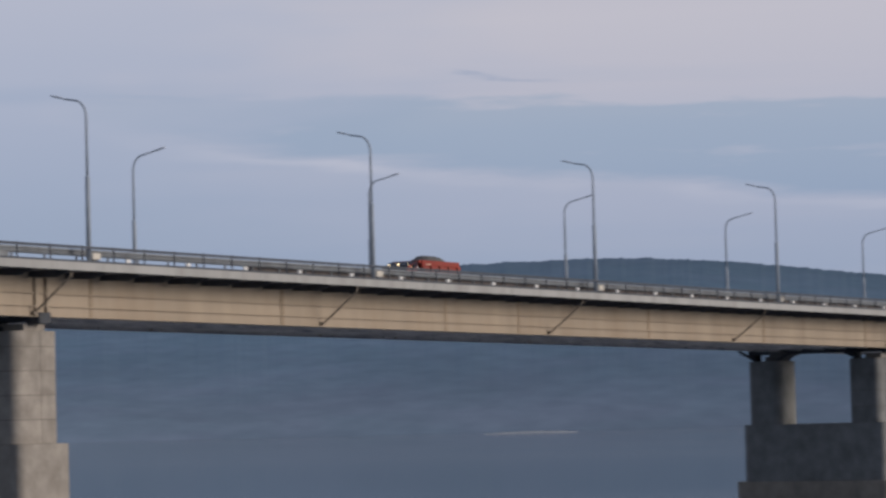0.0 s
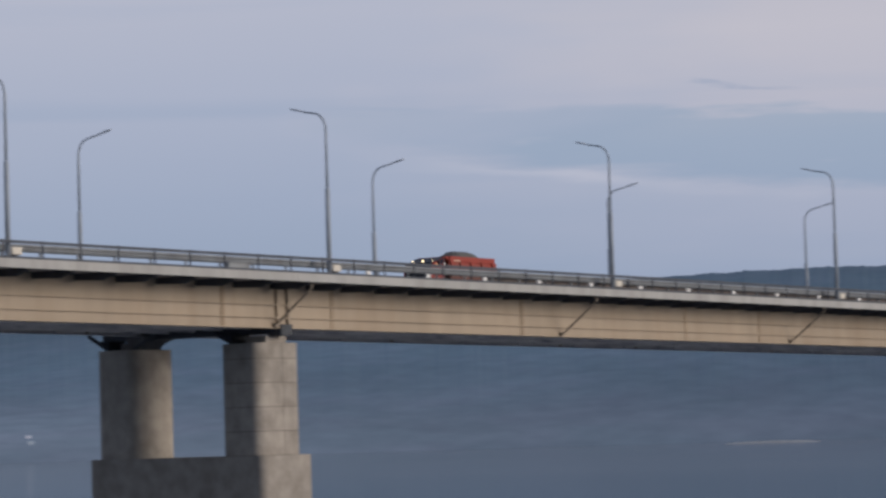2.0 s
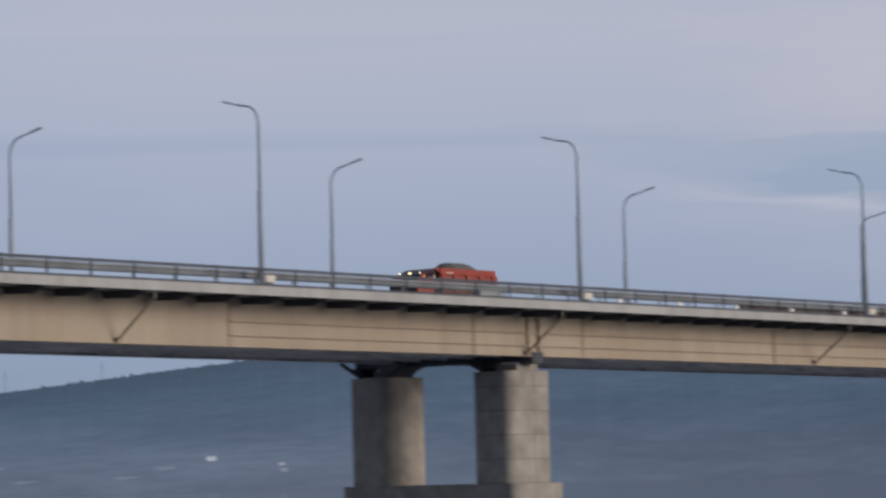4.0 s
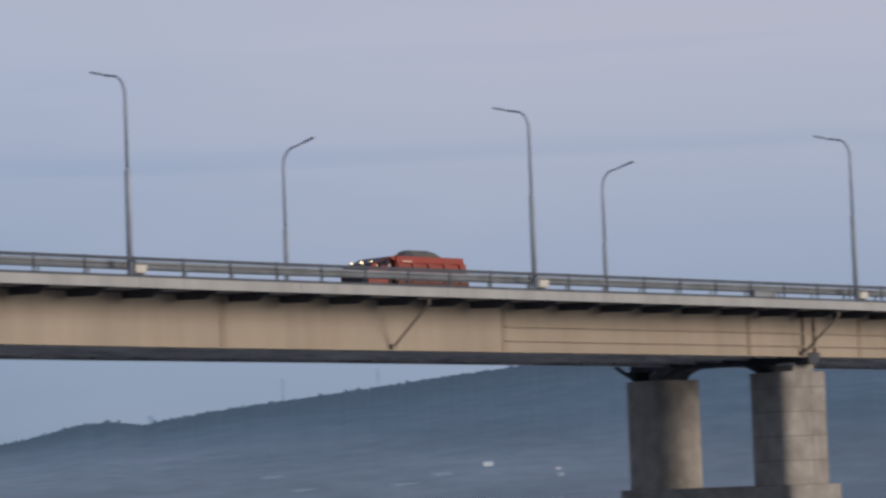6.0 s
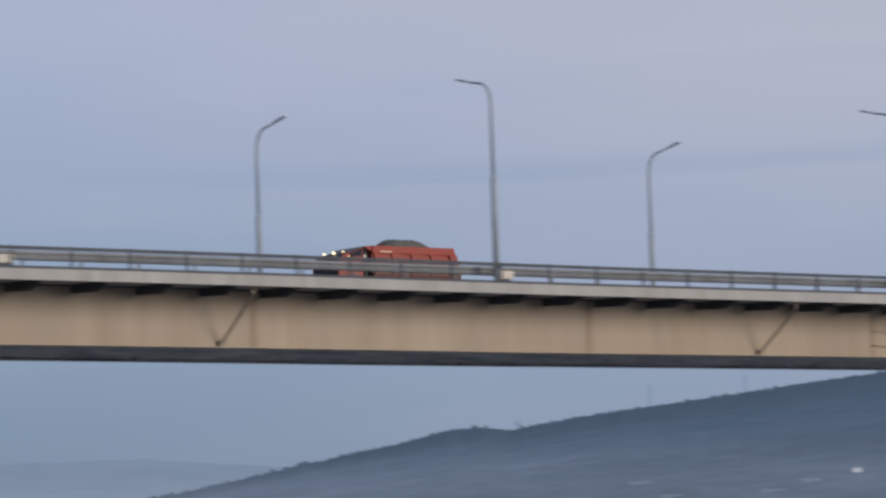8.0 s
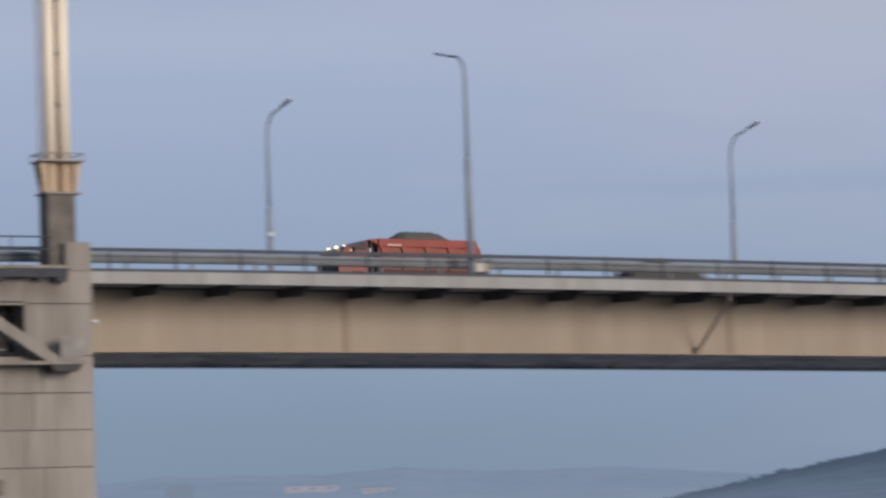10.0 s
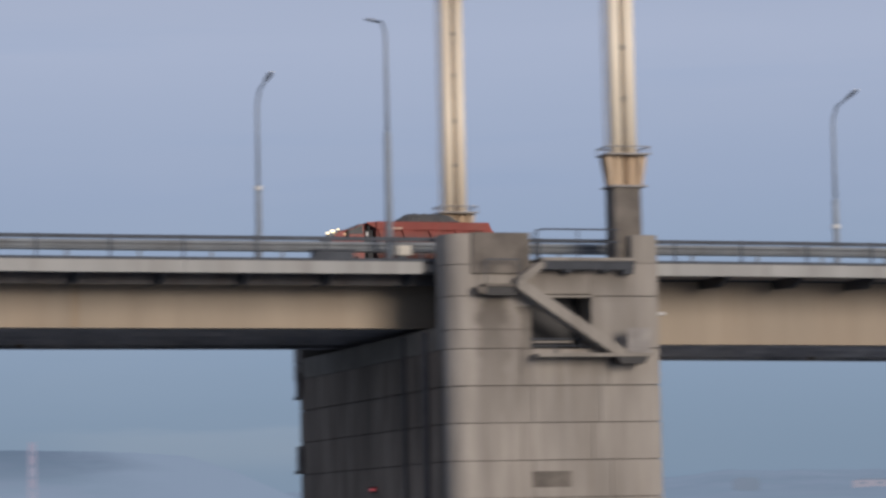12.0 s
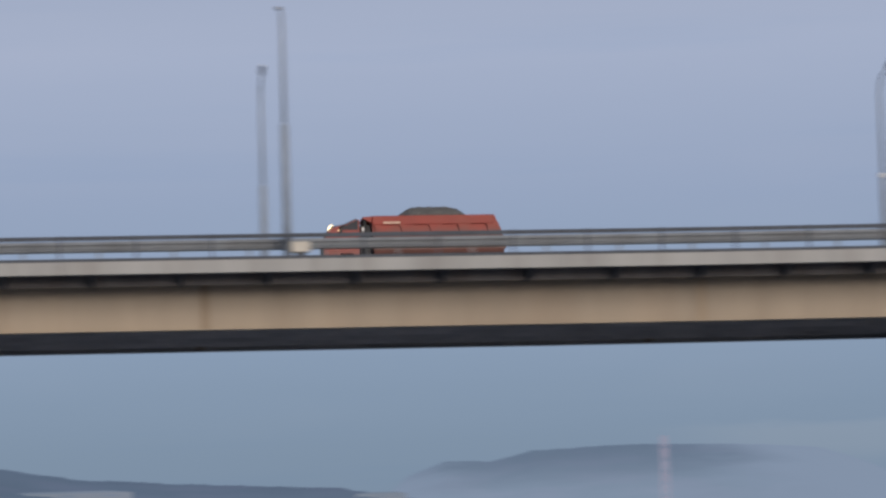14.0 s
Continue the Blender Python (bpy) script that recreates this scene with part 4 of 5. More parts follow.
def nose(x, y, r, n=8):
    """The rounded front corner of the pier's channel side, from its flank to its front."""
    return [(x + r - r * math.cos(math.pi / 2 * k / n), y + r - r * math.sin(math.pi / 2 * k / n)) for k in range(n + 1)]


core = mp("pier_body", plan_prism([(37.62, 147.2), (37.62, 123.45), (38.45, 122.62), (46.63, 122.62), (46.63, 147.2)], -3, 16.45), M_JOINT, "joint-dark concrete core")
mp("bearing_shelf", boxes((37.5, 42.08, 124.3, 146.6, 16.452, 17.45), bevel=0.03), M_CONC_DARK)
mp("bearing_shelf", boxes((42.12, 46.75, 124.3, 146.6, 16.452, 16.75), bevel=0.03), M_CONC_DARK)
COURSES = [(-3.0, 1.05), (1.08, 2.58), (2.61, 4.12), (4.15, 5.66), (5.69, 7.20), (7.23, 8.74), (8.77, 10.28), (10.31, 11.82), (11.85, 13.37), (13.40, 14.90), (14.94, 16.44)]
for ci, (z0, z1) in enumerate(COURSES):
    cuts = [37.5, 40.6 + 0.5 * (ci % 2), 43.7 + 0.4 * ((ci + 1) % 3), 46.75]
    for a, b in zip(cuts, cuts[1:]):
        if a == 37.5:
            outer, inner = nose(37.5, 122.5, CORNER_R), nose(37.75, 122.75, CORNER_R - 0.25)
            mp("block", plan_prism(outer + [(b - 0.012, 122.5), (b - 0.012, 122.75)] + inner[::-1], z0, z1), M_FRONT, "", core)
        else:
            mp("block", boxes((a + 0.012, b - 0.012, 122.5, 122.75, z0, z1), bevel=0.012), M_FRONT, "", core)
        mp("block", boxes((a + 0.004, b - 0.004, 147.05, 147.3, z0, z1), bevel=0.012), M_CONC, "", core)
    cuts = [122.505 + CORNER_R] + [126.0 + 3.5 * k + 1.2 * (ci % 2) for k in range(6)] + [147.045]
    for a, b in zip(cuts, cuts[1:]):
        # flanks darker than the front: streaks, plus shade toned into the concrete
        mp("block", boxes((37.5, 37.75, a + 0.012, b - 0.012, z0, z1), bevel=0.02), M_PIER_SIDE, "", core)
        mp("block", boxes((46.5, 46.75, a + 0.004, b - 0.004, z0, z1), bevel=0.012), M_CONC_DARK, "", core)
mp("repair_patch", boxes((41.0, 42.7, 122.485, 122.52, 10.72, 11.38), bevel=0.01), M_LOBE, "darker grey repair patch")
# lobes that rise past the deck on either side
for y0, y1, near in ((122.5, 124.15, True), (147.1, 148.4, False)):
    for za, zb in ((16.47, 17.23), (17.26, 18.62), (18.65, 19.93), (19.96, 21.22)):
        if near:
            b = plan_prism(nose(37.5, y0, CORNER_R) + [(41.1, y0), (41.1, y1), (37.5, y1)], za, zb)
        else:
            b = boxes((37.5, 41.1, y0, y1, za, zb), bevel=0.015)
        mp("lobe_block", b, M_FRONT, "rain-stained concrete upstand of the pier")
        mp("lobe_joint", boxes((38.4, 41.05, y0 + 0.05, y1 - 0.05, zb - 0.002, zb + 0.028)), M_JOINT)
    mp("parapet_cap", boxes((38.55, 41.08, y0 - 0.14, y0 - 0.003, 19.55, 21.26), bevel=0.03) if near else boxes((38.55, 41.08, y1 + 0.003, y1 + 0.14, 19.55, 21.26), bevel=0.03), M_LOBE, "dark weathered concrete parapet cap")
    mp("lobe_wall", boxes((43.75, 46.75, y0, y1, 16.47, 18.62), bevel=0.02), M_FRONT)
    mp("lobe_wall", boxes((43.75, 46.75, y0, y1, 18.65, 20.0), bevel=0.02), M_FRONT)
    mp("lintel", boxes((41.11, 43.74, y0, y1, 18.72, 20.0), bevel=0.015), M_FRONT)
    # the recess back is coloured near black to give the opening its shade
    mp("recess_back", boxes((41.11, 43.74, (y0 + 1.55) if near else y0, y1 if near else y1 - 1.2, 16.47, 18.715)), M_DARK, "recess back, the opening's shade put into near-black colour")
    mp("ledge", boxes((41.45, 45.6, y0 - 0.6 if near else y0, y1 if near else y1 + 0.6, 20.06, 20.2), bevel=0.02), M_CONC, "projecting concrete ledge")
    for xb, wb, hb in ((41.75, 0.22, 0.30), (42.6, 0.16, 0.42), (43.45, 0.2, 0.26), (44.3, 0.16, 0.38), (45.25, 0.24, 0.46)):
        ya, yb = (y0 - 0.5, y0 - 0.003) if near else (y1 + 0.003, y1 + 0.5)
        mp("ledge_bracket", boxes((xb - wb, xb + wb, ya, yb, 20.0 - hb, 20.0)), M_BRACKET, "dark bracket under the ledge")
    # near-black plate and strip stand in for the shade under the ledge
    mp("ledge_shade_plate", boxes((41.5, 45.55, y0 - 0.58, y0 - 0.003, 20.001, 20.058)) if near else boxes((41.5, 45.55, y1 + 0.003, y1 + 0.58, 20.001, 20.058)), M_BRACKET)
    mp("ledge_shade_strip", boxes((41.65, 45.5, y0 - 0.56, y0 - 0.504, 19.70, 20.0)) if near else boxes((41.65, 45.5, y1 + 0.504, y1 + 0.56, 19.70, 20.0)), M_BRACKET, "near-black strip added as shade under the ledge")
    mp("stub_wall", boxes((45.62, 46.75, y0, y0 + 0.5, 20.004, 21.22), bevel=0.03) if near else boxes((45.62, 46.75, y1 - 0.5, y1, 20.004, 21.22), bevel=0.03), M_CONC)
# pale drain spout on the landward edge; added dark pipes stand in for grooves down the channel side
mp("drain_spout", bar((46.7, 122.9, 17.95), (47.15, 122.9, 17.92), 0.07), M_WHITE, "pale drain spout")
for yp, rp in ((125.6, 0.13), (128.8, 0.08)):
    mp("drain_pipe", bar((37.40, yp, 0.5), (37.40, yp, 17.3), rp), M_BEAM, "dark pipe in place of an upright groove in the pier")
# steel pegs up the shaded far corner
for k in range(5):
    z = 15.55 - 3.58 * k
    mp("rung", bar((37.15, 147.1, z), (37.6, 147.1, z), 0.09), M_STEEL_DARK)
    mp("cable_box", boxes((37.27, 37.498, 146.8, 147.28, z + 0.1, z + 1.25), bevel=0.03), M_STEEL_DARK, "steel cable box on the pier corner")

# red navigation light on the channel side
NAV = empty("navigation_light", 37.49, 133.83, 10.89, "small red navigation light on the pier wall", "signal light")
part("bracket", boxes((-0.34, 0.0, -0.05, 0.05, -0.16, -0.11)), M_STEEL_DARK, NAV)
part("housing", boxes((-0.34, -0.02, -0.16, 0.16, -0.109, -0.07), (-0.34, -0.02, -0.16, 0.16, 0.07, 0.11)), M_DARK, NAV)
part("lens", tube(bmesh.new(), [(-0.18, 0, -0.069), (-0.18, 0, 0.069)], 0.10, 14), M_NAV, NAV, "glowing red lens", smooth=True)

# stairs and landings on the front lobe
ST = empty("service_stairs", 42.82, 122.2, 16.22, "concrete service stairs with landings hung on the main pier", "stairs")
ST_INV = Matrix.Translation((-43.0, -122.2, -16.4))


def stp(name, b, mat, text=""):
    b.transform(ST_INV)
    return part(name, b, mat, ST, text)


stp("stringer", prism(bmesh.new(), [(40.45, 19.42), (40.74, 19.42), (45.1, 16.55), (45.1, 16.18), (44.85, 16.18), (40.45, 19.05)], 121.62, 121.75), M_CONC, "pale grey slanting stringer")
stp("stringer", prism(bmesh.new(), [(40.45, 19.42), (40.74, 19.42), (45.1, 16.55), (45.1, 16.18), (44.85, 16.18), (40.45, 19.05)], 122.36, 122.48), M_CONC)
for k in range(14):
    s = (k + 0.5) / 14
    x, z = 40.6 + 4.4 * s, 19.25 - 2.85 * s
    stp("tread", boxes((x - 0.15, x + 0.15, 121.751, 122.359, z - 0.02, z + 0.03)), M_CONC_DARK)
stp("landing_post", boxes((39.15, 39.2, 121.88, 121.93, 19.28, 20.3)), M_RAIL)
stp("landing_post", boxes((40.6, 40.65, 121.88, 121.93, 19.28, 20.3)), M_RAIL)
stp("landing_rail", boxes((39.15, 40.65, 121.88, 121.93, 20.26, 20.31)), M_RAIL)
stp("upper_flight", prism(bmesh.new(), [(40.55, 19.30), (40.85, 19.30), (41.75, 20.0), (41.75, 20.19), (41.5, 20.19), (40.55, 19.52)], 121.9, 122.48), M_CONC, "short pale upper flight to the ledge")
stp("recess_sill", boxes((41.9, 43.95, 122.3, 122.49, 18.74, 18.84)), M_CONC, "pale sill over the recess")
stp("inner_rail", boxes((41.3, 43.0, 122.30, 122.34, 16.86, 16.93)), M_CONC)
stp("upper_landing", boxes((39.1, 40.75, 121.85, 122.49, 19.16, 19.28)), M_LOBE, "small concrete upper landing")
stp("lower_landing", boxes((41.25, 46.2, 121.5, 122.49, 16.24, 16.38)), M_CONC, "concrete lower landing")
for xr in (45.15, 45.4, 45.65, 45.9, 46.17):
    stp("railing_bar", boxes((xr, xr + 0.035, 121.53, 121.565, 16.38, 17.42)), M_STEEL_DARK)
for zr in (16.62, 16.88, 17.14, 17.40):
    stp("railing_bar", boxes((45.15, 46.2, 121.566, 121.596, zr, zr + 0.04)), M_STEEL_DARK)
stp("railing_panel", boxes((45.19, 46.16, 121.60, 121.61, 16.40, 17.38)), M_STEEL_DARK, "grey steel mesh panel of the landing")
# near-black block builds the shade below the upper landing
stp("slab_block", boxes((39.2, 40.6, 121.9, 122.48, 18.8, 19.15)), M_DARK, "dark block added as the shaded underside of the landing")
stp("recess_rail", boxes((41.2, 43.6, 122.44, 122.48, 17.0, 17.05), (41.2, 43.6, 122.44, 122.48, 16.72, 16.76), (42.3, 42.35, 122.44, 122.48, 16.38, 17.05)), M_RAIL)
stp("slab_block", prism(bmesh.new(), [(38.75, 19.15), (39.19, 19.15), (39.19, 18.85), (38.85, 18.9)], 121.9, 122.48), M_LOBE)
stp("slab_block", prism(bmesh.new(), [(44.7, 16.23), (46.1, 16.23), (45.9, 15.95), (44.9, 15.95)], 121.55, 122.48), M_DARK)

HR = empty("handrail", 41.1, 123.0, 20.2, "thin dark steel handrail over the pier ledge", "railing")
for z in (20.9, 21.42):
    left = [(41.35, 122.4, z)] if z < 21 else [(41.25, 122.4, 20.9), (41.28, 122.4, 21.2), (41.42, 122.4, 21.37), (41.7, 122.4, z)]
    b = tube(bmesh.new(), left + [(45.0, 122.4, z)], 0.035, 8)
    b.transform(Matrix.Translation((-41.1, -123.0, -20.2)))
    part("rail", b, M_RAIL, HR)
for x in (41.4, 43.2, 44.9):
    b = bar((x, 122.4, 20.19), (x, 122.4, 21.4), 0.028)
    b.transform(Matrix.Translation((-41.1, -123.0, -20.2)))
    part("post", b, M_RAIL, HR)


# ---- twin-tube towers on the main pier ----
def tower():
    top = empty("steel_tower", 0, 0, 0, "cream painted twin-tube steel tower on a concrete plinth", "tower", "towers on the main pier")
    part("plinth", boxes((-0.66, 0.56, -0.55, 0.55, 0, 3.08), bevel=0.04), M_LOBE, top, "dark weathered concrete plinth")
    part("base_plate", boxes((-0.78, 0.78, -0.66, 0.66, 3.081, 3.17)), M_STEEL_DARK, top)
    for x in (-0.32, 0.32):
        part("tube_foot", tube(bmesh.new(), [(x, 0, 3.17), (x, 0, 4.45)], 0.29, 20), M_TUBE_LOW, top, "rust-stained lower tube", smooth=False)
        part("tube", tube(bmesh.new(), [(x, 0, 4.451), (x, 0, 9.0), (x, 0, 15.3)], [0.268, 0.268, 0.268], 24), M_TUBE, top, "cream painted steel tube", smooth=True)
        part("weld_ring", tube(bmesh.new(), [(x, 0, 8.2), (x, 0, 8.25)], 0.275, 20), M_TUBE, top)
    # work platform with a rail and brackets
    part("platform", boxes((-0.96, 0.96, -0.7, 0.7, 4.452, 4.52)), M_STEEL_DARK, top, "dark steel work platform")
    b = bmesh.new()
    for y in (-0.68, 0.68):
        tube(b, [(-0.94, y, 4.80), (0.94, y, 4.80)], 0.025, 6)
    for x in (-0.94, 0.94):
        tube(b, [(x, -0.68, 4.80), (x, 0.68, 4.80)], 0.025, 6)
        for y in (-0.68, 0.0, 0.68):
            tube(b, [(x, y, 4.52), (x, y, 4.82)], 0.022, 6)
    part("platform_rail", b, M_STEEL_DARK, top)
    # flared gusset plates under the platform
    for sx_ in (-1, 1):
        for y in (-0.34, 0.0, 0.34):
            poly = [(sx_ * 0.60, 3.2), (sx_ * 0.70, 3.2), (sx_ * 0.90, 4.3), (sx_ * 0.90, 4.45), (sx_ * 0.60, 4.45)]
            part("gusset", prism(bmesh.new(), poly, y - 0.03, y + 0.03), M_TUBE_LOW, top, "rust-stained flared gusset plate")
    # added plate closes the gap between the tubes as a dark line
    part("gap_plate", boxes((-0.045, 0.045, 0.0, 0.08, 3.171, 15.299)), M_BEAM, top, "dark plate added as the dark line between the tubes")
    for z in (6.9, 9.1, 11.4, 13.5):
        part("clamp", boxes((-0.07, 0.07, -0.2, -0.0, z - 0.09, z + 0.09), bevel=0.01), M_BEAM, top)
    part("band", boxes((-0.8, 0.8, -0.42, 0.42, 15.3, 15.58), bevel=0.03), M_STEEL_DARK, top, "dark steel band")
    for x in (-0.32, 0.32):
        part("tube_head", tube(bmesh.new(), [(x, 0, 15.58), (x, 0, 16.0)], 0.32, 20), M_WHITE, top)
    part("cap", boxes((-0.86, 0.86, -0.5, 0.5, 16.0, 16.7), bevel=0.05), M_STEEL_DARK, top, "dark steel cap")
    part("ladder", tube(tube(bmesh.new(), [(-0.74, -0.1, 4.5), (-0.74, -0.1, 15.2)], 0.025, 6), [(-0.74, 0.25, 4.5), (-0.74, 0.25, 15.2)], 0.025, 6), M_STEEL_DARK, top, "thin steel ladder")
    return top


tw = tower()
tw.matrix_basis = pose(45.70, 123.45, 20.2)
copy_thing(tw, pose(45.62, 147.45, 20.2))


# ---- far shore: mast, houses, sandbar ----
def at(az, r, z=0.0):
    return (r * math.sin(radians(az)), r * math.cos(radians(az)), z)


def mast(az, r, z_top, half, label, paints=None):
    red, pale = paints or (M_MAST, M_MAST_PALE)
    x, y, _ = at(az, r)
    top = empty("antenna_mast", x, y, 0, label, "mast")
    for sx_, sy_ in ((-1, -1), (1, -1), (1, 1), (-1, 1)):
        part("leg", tube(bmesh.new(), [(sx_ * half, sy_ * half, 0), (sx_ * half * 0.5, sy_ * half * 0.5, z_top)], half * 0.16, 6), red, top)
    n = 9
    for k in range(n):
        z0, z1 = z_top * k / n, z_top * (k + 1) / n
        w0, w1 = half * (1 - 0.5 * k / n), half * (1 - 0.5 * (k + 1) / n)
        b = bmesh.new()
        for s in (-1, 1):
            tube(b, [(-w0, s * w0, z0), (w1, s * w1, z1)], half * 0.09, 5)
            tube(b, [(w0, s * w0, z0), (-w1, s * w1, z1)], half * 0.09, 5)
        part("lattice", b, red if k % 2 else pale, top)
    return top


def lone_tree(az, r, tall):
    x, y, _ = at(az, r)
    z = land_z(HILL_A, az, r, 1720, 2600, 1.5, 0.85) - 0.3
    top = empty("tree", x, y, z, "lone round tree on the misty hill crest", "tree")
    part("trunk", tube(bmesh.new(), [(0, 0, 0), (0.1, 0, tall * 0.3), (0, 0, tall * 0.6)], [0.4, 0.3, 0.15], 6), M_PYLON, top)
    rnd = random.Random(5)
    b = bmesh.new()
    for k in range(46):
        a, q, zz = rnd.uniform(0, 6.28), 0.42 * tall * math.sqrt(rnd.random()), rnd.uniform(-0.33, 0.36) * tall
        q *= math.sqrt(max(0.05, 1 - (zz / (0.38 * tall)) ** 2))
        m = Matrix.Translation((q * math.cos(a), q * math.sin(a), tall * 0.62 + zz)) @ Matrix.Rotation(a, 4, "X")
        bmesh.ops.create_icosphere(b, subdivisions=1, radius=rnd.uniform(0.35, 0.75), matrix=m)
    part("crown", b, M_PYLON, top)
    return top


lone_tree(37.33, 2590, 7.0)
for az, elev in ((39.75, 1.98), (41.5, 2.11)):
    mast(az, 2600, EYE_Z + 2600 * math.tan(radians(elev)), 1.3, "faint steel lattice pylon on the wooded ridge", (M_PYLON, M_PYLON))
mast(9.4, 2550, EYE_Z + 2550 * math.tan(radians(1.76)), 3.6, "red and white lattice mast with fog tint in its colours")


def house(az, r, w, d, h, wall, label, ground):
    x, y, _ = at(az, r)
    top = empty("house", x, y, ground, label, "house", "buildings on the far shore")
    part("wall", boxes((-w / 2, w / 2, -d / 2, d / 2, -6, h)), wall, top)
    b = bmesh.new()
    prism(b, [(-w / 2 - 0.4, h + 0.004), (w / 2 + 0.4, h + 0.004), (w / 2 * 0.6, h + h * 0.35), (-w / 2 * 0.6, h + h * 0.35)], -d / 2 - 0.4, d / 2 + 0.4)
    part("roof", b, M_FAR_GREY, top)
    for k in range(3):
        xx = w * (k - 1) / 3
        part("window", boxes((xx - w * 0.06, xx + w * 0.06, -d / 2 - 0.06, -d / 2 - 0.004, h * 0.35, h * 0.7)), M_FAR_GREY, top)
    return top


def hill_house(tab, az, elev, r0, r1, rough, w, h, wall, label):
    r = r0 + 15
    while r < r1:
        z = land_z(tab, az, r, r0, r1, rough, 0.85)
        if math.degrees(math.atan2(z - EYE_Z, r)) >= elev:
            break
        r += 3
    return house(az, r, w, min(w * 0.7, 4.5), h, wall, label, land_z(tab, az, r, r0, r1, rough, 0.85))


WHITE_HOUSE = "small white house low on the wooded slope"
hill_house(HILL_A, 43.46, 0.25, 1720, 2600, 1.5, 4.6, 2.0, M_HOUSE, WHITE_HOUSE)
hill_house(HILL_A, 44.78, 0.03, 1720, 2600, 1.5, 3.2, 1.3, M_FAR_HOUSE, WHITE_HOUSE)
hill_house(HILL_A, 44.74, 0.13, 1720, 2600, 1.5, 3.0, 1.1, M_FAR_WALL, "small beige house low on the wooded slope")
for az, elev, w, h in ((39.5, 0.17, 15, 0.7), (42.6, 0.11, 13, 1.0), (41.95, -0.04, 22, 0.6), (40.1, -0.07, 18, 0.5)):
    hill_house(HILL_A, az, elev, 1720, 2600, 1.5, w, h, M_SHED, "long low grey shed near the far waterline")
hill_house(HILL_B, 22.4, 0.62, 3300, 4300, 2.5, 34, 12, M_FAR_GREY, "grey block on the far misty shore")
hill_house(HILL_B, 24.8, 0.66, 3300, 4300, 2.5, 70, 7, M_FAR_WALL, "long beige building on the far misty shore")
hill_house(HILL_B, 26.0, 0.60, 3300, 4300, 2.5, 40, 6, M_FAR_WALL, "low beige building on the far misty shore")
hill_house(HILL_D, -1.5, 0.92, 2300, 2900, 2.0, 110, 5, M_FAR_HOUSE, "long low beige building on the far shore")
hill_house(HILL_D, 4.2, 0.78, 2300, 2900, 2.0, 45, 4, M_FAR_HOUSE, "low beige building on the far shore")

x, y, _ = at(58.3, 1480)
bm = bmesh.new()
tube(bm, [(-22, 0, -0.1), (-12, 0.4, -0.05), (0, 0, 0.0), (14, -0.3, -0.05), (22, 0, -0.1)], [0.4, 0.9, 1.1, 0.9, 0.4], 8)
bar_ob = tagged(part("sandbar", bm, M_SAND), "narrow pale sandbar lying in the bay", "sandbar")
bar_ob.matrix_basis = pose(x, y, 0, 0, 0, -58.3)


# ---- dump truck ----
def wheel(parent, x, y, r=0.54, w=0.32):
    hub = empty("wheel", x, y, r, "", "")
    hub.parent = parent
    prof = [(0.62 * r, -w / 2), (0.93 * r, -w / 2), (r, -w * 0.35), (r, w * 0.35), (0.93 * r, w / 2), (0.62 * r, w / 2)]
    b = bmesh.new()
    n = 24
    rings = [[b.verts.new((p * math.cos(2 * math.pi * k / n), q, p * math.sin(2 * math.pi * k / n))) for p, q in prof] for k in range(n)]
    for k in range(n):
        a, c = rings[k], rings[(k + 1) % n]
        for j in range(len(prof)):
            b.faces.new((a[j], a[(j + 1) % len(prof)], c[(j + 1) % len(prof)], c[j]))
    part("tyre", b, M_TYRE, hub)
    b = tube(bmesh.new(), [(0, -w * 0.3, 0), (0, w * 0.3, 0)], 0.615 * r, 20)
    tube(b, [(0, -w * 0.48, 0), (0, -w * 0.3, 0)], 0.2 * r, 12)
    tube(b, [(0, w * 0.3, 0), (0, w * 0.48, 0)], 0.2 * r, 12)
    for k in range(8):
        a = 2 * math.pi * k / 8
        tube(b, [(0.36 * r * math.cos(a), -w * 0.36, 0.36 * r * math.sin(a)), (0.36 * r * math.cos(a), w * 0.36, 0.36 * r * math.sin(a))], 0.03, 6)
    part("rim", b, M_RIM, hub)
    return hub


